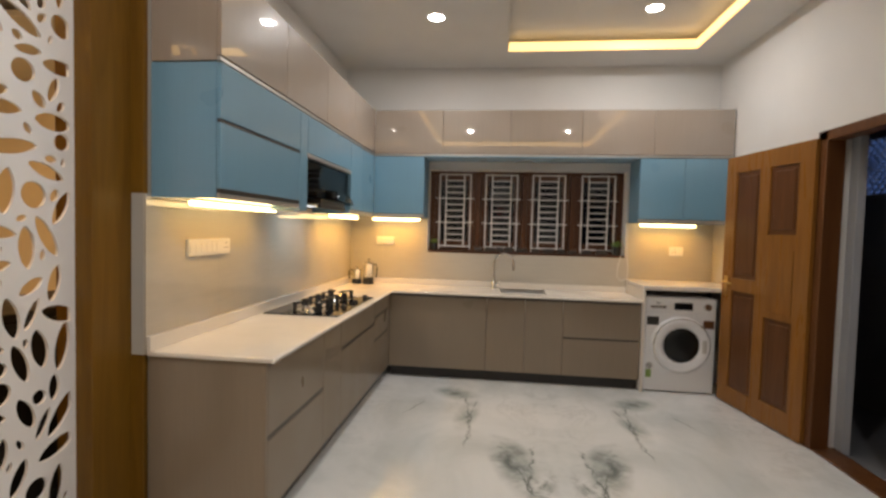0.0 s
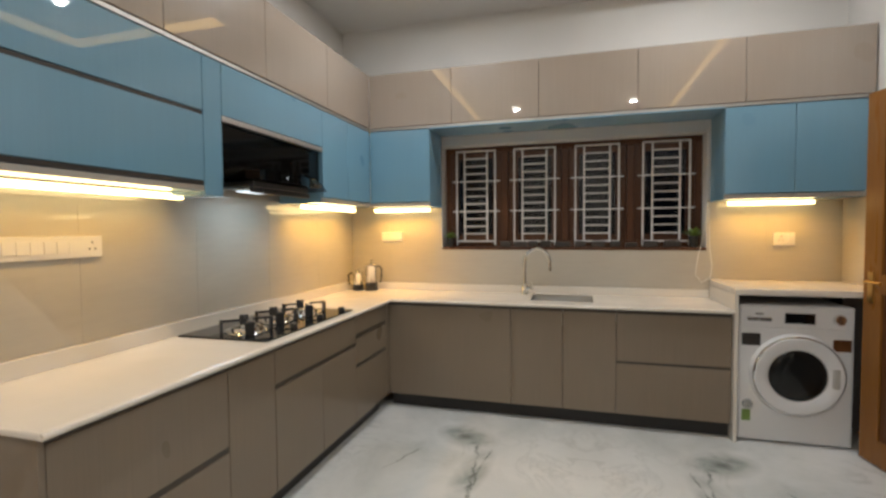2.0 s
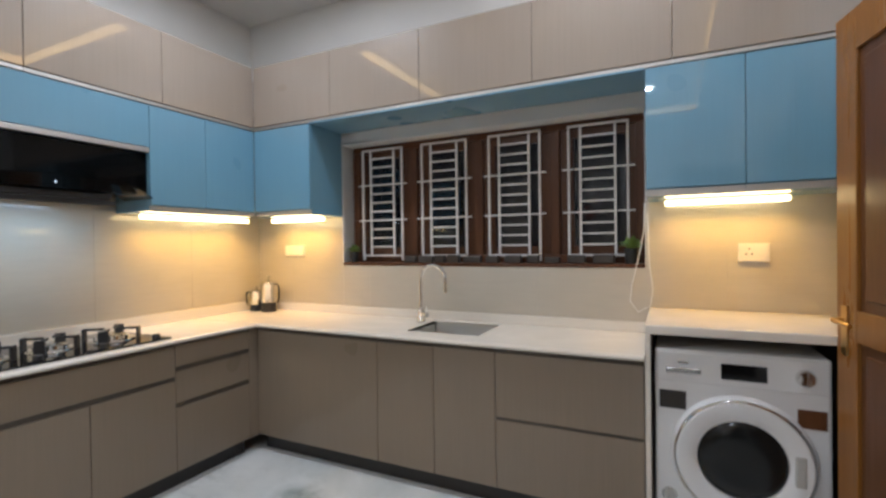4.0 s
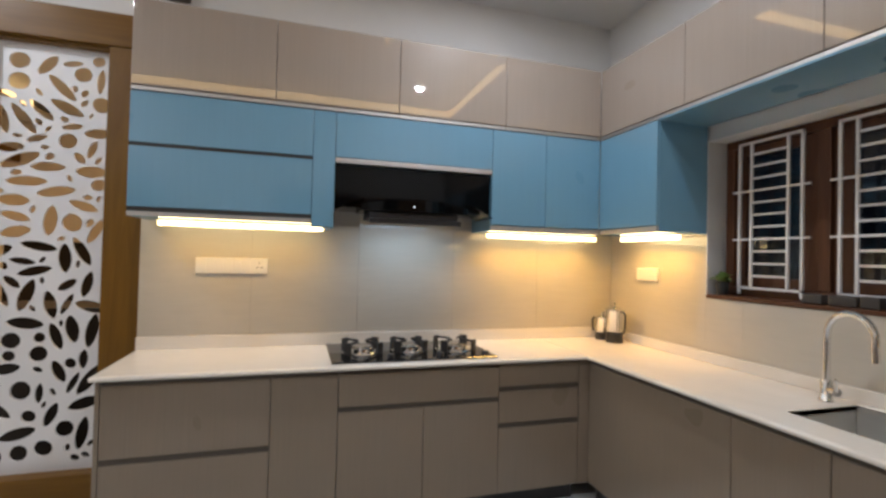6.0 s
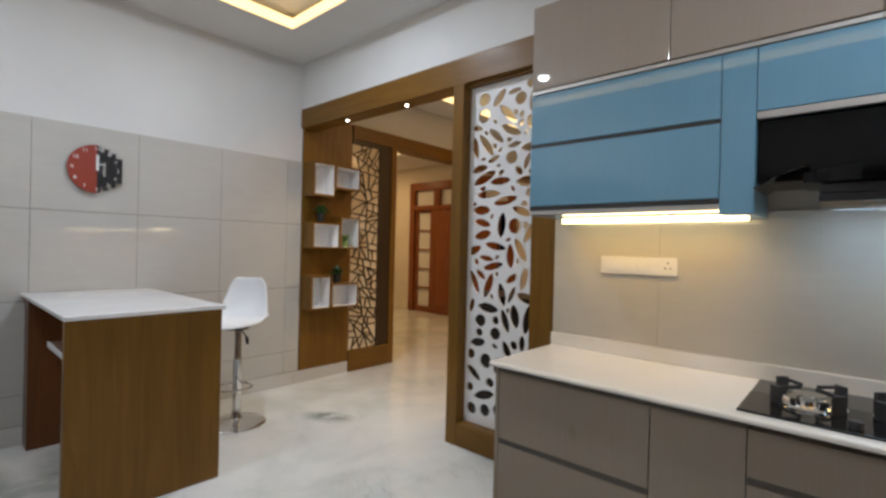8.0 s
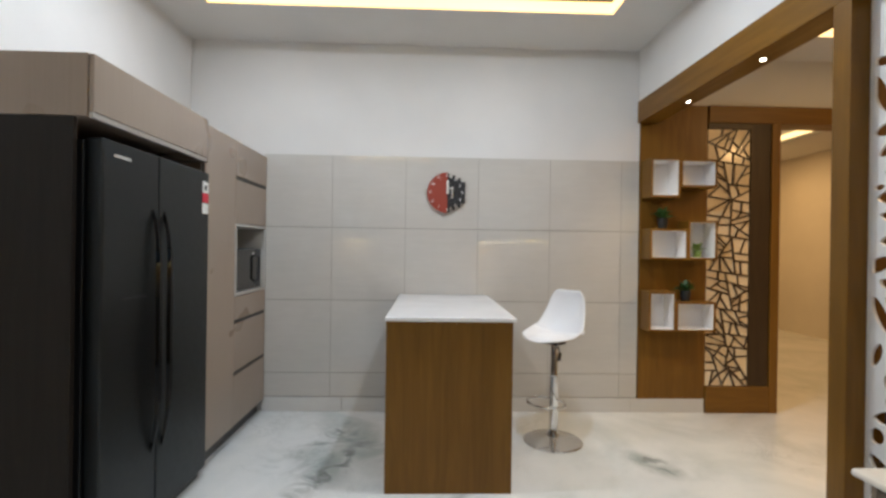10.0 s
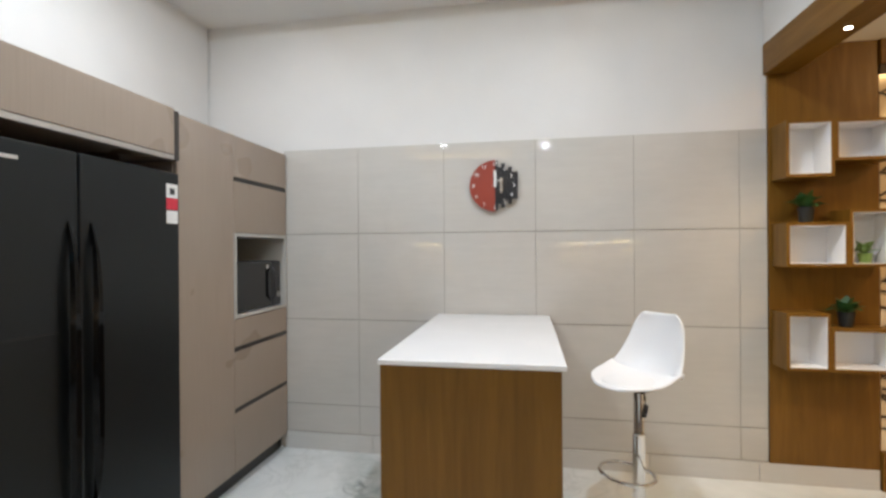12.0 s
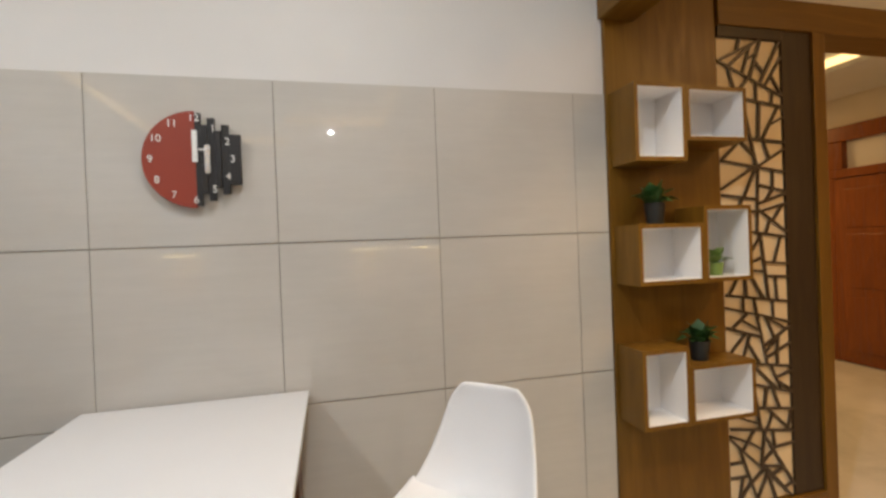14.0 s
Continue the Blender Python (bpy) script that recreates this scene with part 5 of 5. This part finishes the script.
lathe(cush, pose(SXC + 0.06, SYC, 0.738), [(0.0005, 0.0), (0.13, 0.0), (0.148, 0.008), (0.142, 0.016), (0.09, 0.021), (0.0005, 0.022)], 36)
part("cushion", cush, WHITE_PLASTIC, stool, "white padded seat", smooth=True)

stool.matrix_basis = Matrix.Translation((SXC, SYC, 0)) @ Matrix.Rotation(radians(44), 4, "Z")

# ---------------------------------------------------------------- tall unit with oven, and the fridge
TF = 2.437
tall = thing("tall_cabinet", 2.75, -4.57, 0, "beige laminate tall cabinet with a built-in oven niche and drawers", "tall cabinet")
part("body", box(box(box(bmesh.new(), TF + 0.021, EAST - 0.003, -4.49, -4.03, KZ, 2.09), TF + 0.021, EAST - 0.003, SOUTH + 0.013, -4.49, KZ, 1.01), TF + 0.021, EAST - 0.003, SOUTH + 0.013, -4.49, 1.505, 2.09), TALL, tall)
part("plinth", B(TF + 0.05, EAST - 0.01, SOUTH + 0.014, -4.03, 0, KZ), KICK, tall)


def tfront(name, y0, y1, z0, z1):
    return part(name, box(bmesh.new(), TF, TF + 0.02, y0 + G, y1 - G, z0 + G, z1 - G, 0.002), TALL, tall)


YE = SOUTH + 0.013
tfront("door", -4.49, -4.035, KZ, 2.09)
tfront("flap_door", YE, -4.49, 1.845, 2.09)
tfront("flap_door", YE, -4.49, 1.515, 1.820)
tfront("drawer_front", YE, -4.49, 0.838, 1.005)
tfront("drawer_front", YE, -4.49, 0.478, 0.812)
tfront("drawer_front", YE, -4.49, KZ, 0.452)
for z in (1.820, 0.812, 0.452):
    part("profile_handle", B(TF + 0.003, TF + 0.018, YE, -4.492, z, z + 0.026), SHADOW_GAP, tall, "dark recessed profile handle")
part("niche_back", B(TF + 0.45, TF + 0.46, YE, -4.49, 1.01, 1.505), LINING, tall)
for y0, y1, z0, z1 in ((YE, YE + 0.022, 1.008, 1.512), (-4.512, -4.492, 1.008, 1.512), (YE + 0.022, -4.512, 1.008, 1.026), (YE + 0.022, -4.512, 1.494, 1.512)):
    part("niche_lining", B(TF - 0.003, TF + 0.45, y0, y1, z0, z1), LINING, tall, "pale grey lining board")
oven = thing("microwave_oven", TF + 0.2, -4.78, 1.027, "black microwave oven in the cabinet niche", "microwave")
part("body", B(TF + 0.045, TF + 0.40, -5.055, -4.53, 1.027, 1.338, 0.006), BLACK, oven)
part("door", B(TF + 0.022, TF + 0.044, -4.945, -4.533, 1.032, 1.333, 0.004), BLACK_GLASS, oven)
part("control_panel", B(TF + 0.024, TF + 0.044, -5.052, -4.949, 1.032, 1.333, 0.003), BLACK, oven)
part("door_handle", tube(bmesh.new(), [(TF + 0.022, -4.925, 1.08), (TF - 0.006, -4.925, 1.10), (TF - 0.006, -4.925, 1.27), (TF + 0.022, -4.925, 1.29)], 0.010), BLACK, oven, smooth=True)
part("dial", lathe(bmesh.new(), pose(TF + 0.024, -5.0, 1.11, 0, -90), [(0.022, 0), (0.02, 0.014), (0.0005, 0.015)], 20), STEEL, oven, smooth=True)
part("dial", lathe(bmesh.new(), pose(TF + 0.024, -4.88, 1.30, 0, -90), [(0.016, 0), (0.015, 0.006), (0.0005, 0.007)], 20), CHROME, oven, smooth=True)

over = thing("fridge_loft_cabinet", 2.72, -3.5, 1.83, "beige laminate cabinet above the fridge", "wall cabinet")
part("body", B(TF - 0.026, EAST - 0.003, -3.975, -3.035, 1.85, 2.09), TALL, over)
part("door", box(bmesh.new(), TF - 0.048, TF - 0.028, -3.965, -3.040, 1.866, 2.088, 0.002), TALL, over)
part("profile_handle", B(TF - 0.046, TF - 0.03, -3.965, -3.040, 1.842, 1.864), ALU, over)
part("filler", B(TF - 0.02, EAST - 0.01, -4.03, -3.976, 1.85, 2.09), SHADOW_GAP, over)
side = thing("fridge_side_panel", 2.8, -3.05, 0, "near-black side panel beside the fridge", "side panel")
part("board", B(TF + 0.03, EAST - 0.003, -3.062, -3.04, 0, 1.849), DARK_WOOD, side)

fridge = thing("fridge", 2.75, -3.55, 0, "black steel side-by-side fridge with long dark handles", "fridge")
FF = 2.392
part("body", B(FF + 0.075, EAST - 0.03, -3.995, -3.10, 0.02, 1.775, 0.006), FRIDGE_DARK, fridge)
for y0, y1 in ((-3.998, -3.488), (-3.482, -3.098)):
    part("door", B(FF, FF + 0.07, y0, y1, 0.06, 1.782, 0.008), FRIDGE, fridge)
for y in (-3.532, -3.440):
    h, rows = bmesh.new(), []
    for k in range(25):
        u = -1 + k / 12
        wide = 0.004 + 0.020 * (1 - abs(u) ** 2.2)
        out = 0.004 + 0.040 * (1 - abs(u) ** 5)
        z = 0.95 + 0.57 * u
        rows.append([h.verts.new(q) for q in ((FF - out, y - wide * 0.5, z), (FF - out, y + wide * 0.5, z), (FF - out + 0.014, y + wide, z), (FF - out + 0.014, y - wide, z))])
    for a, c in zip(rows, rows[1:]):
        for k in range(4):
            h.faces.new((a[k], a[(k + 1) % 4], c[(k + 1) % 4], c[k]))
    h.faces.new(rows[0])
    h.faces.new(rows[-1][::-1])
    part("door_handle", h, HOOD_GLASS, fridge, "long black tapered handle", smooth=True)
part("brand_plate", B(FF - 0.003, FF - 0.0004, -3.27, -3.16, 1.715, 1.728), CHROME, fridge)
part("sticker", B(FF - 0.002, FF - 0.0004, -3.985, -3.915, 1.66, 1.725), WHITE, fridge, "white sticker")
part("sticker", B(FF - 0.002, FF - 0.0004, -3.985, -3.915, 1.605, 1.658), STICKER_RED, fridge, "red sticker")
part("sticker", B(FF - 0.002, FF - 0.0004, -3.985, -3.915, 1.54, 1.600), WHITE, fridge, "white sticker")
part("sticker_print", B(FF - 0.0026, FF - 0.0016, -3.965, -3.935, 1.675, 1.705), BLACK, fridge)
part("dispenser_mark", B(FF - 0.0025, FF - 0.0004, -3.40, -3.22, 1.12, 1.128, 0.001), FRIDGE_DARK, fridge)
part("plinth", B(FF + 0.04, FF + 0.07, -3.99, -3.105, 0.0, 0.055), FRIDGE_DARK, fridge)

# ---------------------------------------------------------------- wall clock
clock = thing("wall_clock", 0.95, SOUTH + 0.01, 1.82, "wall clock of a red half disc and black slats, white numerals", "clock")
CX, CZ, R, CY = 0.948, 1.822, 0.168, SOUTH + 0.018
bm = bmesh.new()
arc = [(CX + R * math.cos(a), CZ + R * math.sin(a)) for a in [math.pi * (k / 28 - 0.5) for k in range(29)]]
for y in (CY, CY + 0.012):
    bm.faces.new([bm.verts.new((x, y, z)) for x, z in arc])
bm.verts.ensure_lookup_table()
n = len(arc)
for k in range(n):
    bm.faces.new((bm.verts[k], bm.verts[(k + 1) % n], bm.verts[n + (k + 1) % n], bm.verts[n + k]))
part("half_disc", bm, RED, clock, "red half disc")
for k, (x0, x1, h) in enumerate(((-0.020, 0.0, 0.162), (-0.040, -0.020, 0.120), (-0.065, -0.040, 0.145), (-0.085, -0.065, 0.100), (-0.110, -0.085, 0.122), (-0.148, -0.110, 0.088))):
    part("slat", B(CX + x0, CX + x1, CY, CY + 0.014 + 0.004 * (k % 2), CZ - h, CZ + h, 0.002), BLACK, clock, "black slat")
part("boss", B(CX - 0.05, CX - 0.03, CY + 0.016, CY + 0.022, CZ - 0.05, CZ + 0.05, 0.002), STEEL, clock)
part("hand", B(CX - 0.009, CX + 0.008, CY + 0.0185, CY + 0.021, CZ - 0.01, CZ + 0.10, 0.001), WHITE, clock, "white hand")
part("hand", B(CX - 0.03, CX - 0.012, CY + 0.0185, CY + 0.021, CZ + 0.03, CZ + 0.036), WHITE, clock, "white hand")
for hour in range(1, 13):
    a = radians(90 + 30 * hour)
    rr = 0.142 if hour in (12, 6, 7, 8, 9, 10, 11) else 0.122
    tx, tz = CX + rr * math.cos(a), CZ + rr * math.sin(a)
    cu = bpy.data.curves.new("numeral", "FONT")
    cu.body, cu.size, cu.align_x, cu.align_y, cu.extrude = str(hour), 0.036, "CENTER", "CENTER", 0.0008
    tmp = new("numeral_text", cu)
    bpy.context.view_layer.update()
    me = bpy.data.meshes.new_from_object(tmp.evaluated_get(bpy.context.evaluated_depsgraph_get()))
    bpy.data.objects.remove(tmp)
    me.materials.clear()
    me.materials.append(WHITE)
    me.transform(Matrix.Translation((tx, CY + 0.020 if 0 < hour < 6 else CY + 0.0185, tz)) @ Matrix.Rotation(radians(180), 4, "Z") @ Matrix.Rotation(radians(90), 4, "X"))
    if hour >= 6:
        me.transform(Matrix.Translation((0, -0.005 if hour not in (6, 12) else 0, 0)))
    attach(new("numeral", me), clock)

# ---------------------------------------------------------------- display boxes


def display_box(x0, x1, z0, z1):
    t = thing("display_box", (x0 + x1) / 2, SOUTH + 0.1, z0, "open teak display box with a white inside on the wood panel", "wall shelf", "display boxes on the wood panel")
    y0, y1, w = SOUTH + 0.0125, SOUTH + 0.178, 0.017
    fr = bmesh.new()
    for a, c, d, e in ((x0, x0 + w, z0, z1), (x1 - w, x1, z0, z1), (x0 + w, x1 - w, z0, z0 + w), (x0 + w, x1 - w, z1 - w, z1)):
        box(fr, a, c, y0, y1, d, e)
    part("frame", fr, TEAK, t)
    li = bmesh.new()
    k = 0.003
    for a, c, d, e in ((x0 + w, x0 + w + k, z0 + w, z1 - w), (x1 - w - k, x1 - w, z0 + w, z1 - w), (x0 + w + k, x1 - w - k, z0 + w, z0 + w + k), (x0 + w + k, x1 - w - k, z1 - w - k, z1 - w)):
        box(li, a, c, y0 + k, y1 - 0.002, d, e)
    box(li, x0 + w, x1 - w, y0, y0 + k, z0 + w, z1 - w)
    part("lining", li, WHITE_PLASTIC, t, "white lining")


for x0, x1, z0, z1 in ((-0.935, -0.692, 1.80, 2.118), (-1.238, -0.937, 1.885, 2.112), (-1.003, -0.692, 1.296, 1.545), (-1.245, -1.005, 1.296, 1.615), (-0.912, -0.690, 0.712, 1.035), (-1.240, -0.914, 0.712, 0.955)):
    display_box(x0, x1, z0, z1)
plant(-0.83, SOUTH + 0.10, 1.545, 0.042, 0.09, LEAF, "dark green plant in a black pot on a display box", 0.13, 34, 6)
plant(-1.03, SOUTH + 0.10, 0.955, 0.042, 0.085, LEAF, "dark green plant in a black pot on a display box", 0.12, 34, 7)
plant(-1.125, SOUTH + 0.10, 1.3165, 0.035, 0.055, LEAF_LIGHT, "light green plant inside a display box", 0.10, 30, 8, LEAF_LIGHT)

# sideboards added in the hall so the white screen's lower holes look dark


def sideboard(x0, x1, y0, y1, h, n, label):
    t = thing("sideboard", (x0 + x1) / 2, (y0 + y1) / 2, 0, label, "sideboard")
    part("body", B(x0 + 0.01, x1 - 0.03, y0 + 0.01, y1 - 0.01, 0.08, h - 0.03, 0.006), DARK_WOOD, t)
    part("top", B(x0, x1, y0, y1, h - 0.03, h, 0.005), DARK_WOOD, t)
    part("plinth", B(x0 + 0.03, x1 - 0.06, y0 + 0.03, y1 - 0.03, 0.0, 0.08), KICK, t)
    w = (y1 - y0 - 0.02) / n
    for k in range(n):
        part("door", B(x1 - 0.03, x1 - 0.012, y0 + 0.013 + w * k, y0 + 0.007 + w * (k + 1), 0.10, h - 0.05, 0.003), DARK_WOOD, t)


sideboard(-5.19, -4.70, -5.0, -3.3, 1.42, 3, "tall near-black sideboard added against the hall wall")
sideboard(-1.62, -1.12, -3.45, -0.4, 0.98, 4, "near-black sideboard added to darken the white screen's lower holes")

# ---------------------------------------------------------------- wall tiles and skirting
TILE_MESH = {}


def tile(parent, axis, a0, a1, z0, z1, face, mat=TILE, name="tile", depth=0.011, g=0.0016):
    """One wall tile; alike tiles share a mesh. axis x: on a wall along x, facing south or north; y: along y, facing east."""
    w, h = round(a1 - a0 - 2 * g, 4), round(z1 - z0 - 2 * g, 4)
    key = (axis, w, h, mat.name, depth, g)
    if key not in TILE_MESH:
        bm = bmesh.new()
        if axis == "x":
            box(bm, -w / 2, w / 2, -depth / 2, depth / 2, -h / 2, h / 2, g * 0.7)
        else:
            box(bm, -depth / 2, depth / 2, -w / 2, w / 2, -h / 2, h / 2, g * 0.7)
        TILE_MESH[key] = mesh_from("tile", bm, mat)
    ob = attach(new(name, TILE_MESH[key]), parent)
    c = (a0 + a1) / 2
    ob.matrix_basis = Matrix.Translation((c, face, (z0 + z1) / 2) if axis == "x" else (face, c, (z0 + z1) / 2))
    ob.matrix_parent_inverse = Matrix.Identity(4)
    return ob


solid("grout_south", B(-0.677, 2.46, SOUTH - 0.0118, SOUTH - 0.003, 0.10, 2.118), GROUT, "dark grout bed of the tiled dado", "grout")
xs = [-0.677, -0.524, 0.082, 0.688, 1.294, 1.900, 2.46]
zs = [0.12, 0.318, 0.920, 1.521, 2.122]
for x0, x1 in zip(xs, xs[1:]):
    for z0, z1 in zip(zs, zs[1:]):
        tile(wall_south, "x", x0, x1, z0 + 0.0012, z1 - 0.0012, SOUTH - 0.0055)
xk = [-1.25, -0.62, 0.0, 0.60, 1.20, 1.80, 2.46]
for x0, x1 in zip(xk, xk[1:]):
    tile(wall_south, "x", x0, x1, 0.0, 0.118, SOUTH + 0.002, SKIRT, "skirting", 0.026)

solid("grout_north", B(-0.60, EAST, NORTH + 0.003, NORTH + 0.0115, 0.80, WZ0 - 0.021), GROUT_PALE, "grout bed behind the worktop tiles", "grout")
for x0, x1, z0, z1 in ((-0.5895, -0.24, 0.80, 1.52), (-0.24, 0.232, 0.80, 1.52), (0.232, 0.46, 0.80, 1.157), (0.46, 1.64, 0.80, 1.157), (1.64, 2.228, 0.80, 1.157), (2.228, 2.60, 0.80, 1.52), (2.60, 3.055, 0.80, 1.52)):
    tile(wall_north, "x", x0, x1, z0, z1, NORTH + 0.0062, SPLASH, g=0.0004)
for y0, y1 in ((-2.365, -1.81), (-1.81, -1.21), (-1.21, -0.61), (-0.61, -0.01), (-0.01, 0.5795)):
    tile(backing, "y", y0, y1, 0.80, 1.62 if y0 in (-1.21,) else 1.52, -0.5955, SPLASH, g=0.0004)
tile(wall_east, "y", -0.02, 0.575, 0.951, 1.52, EAST - 0.0055, SPLASH)
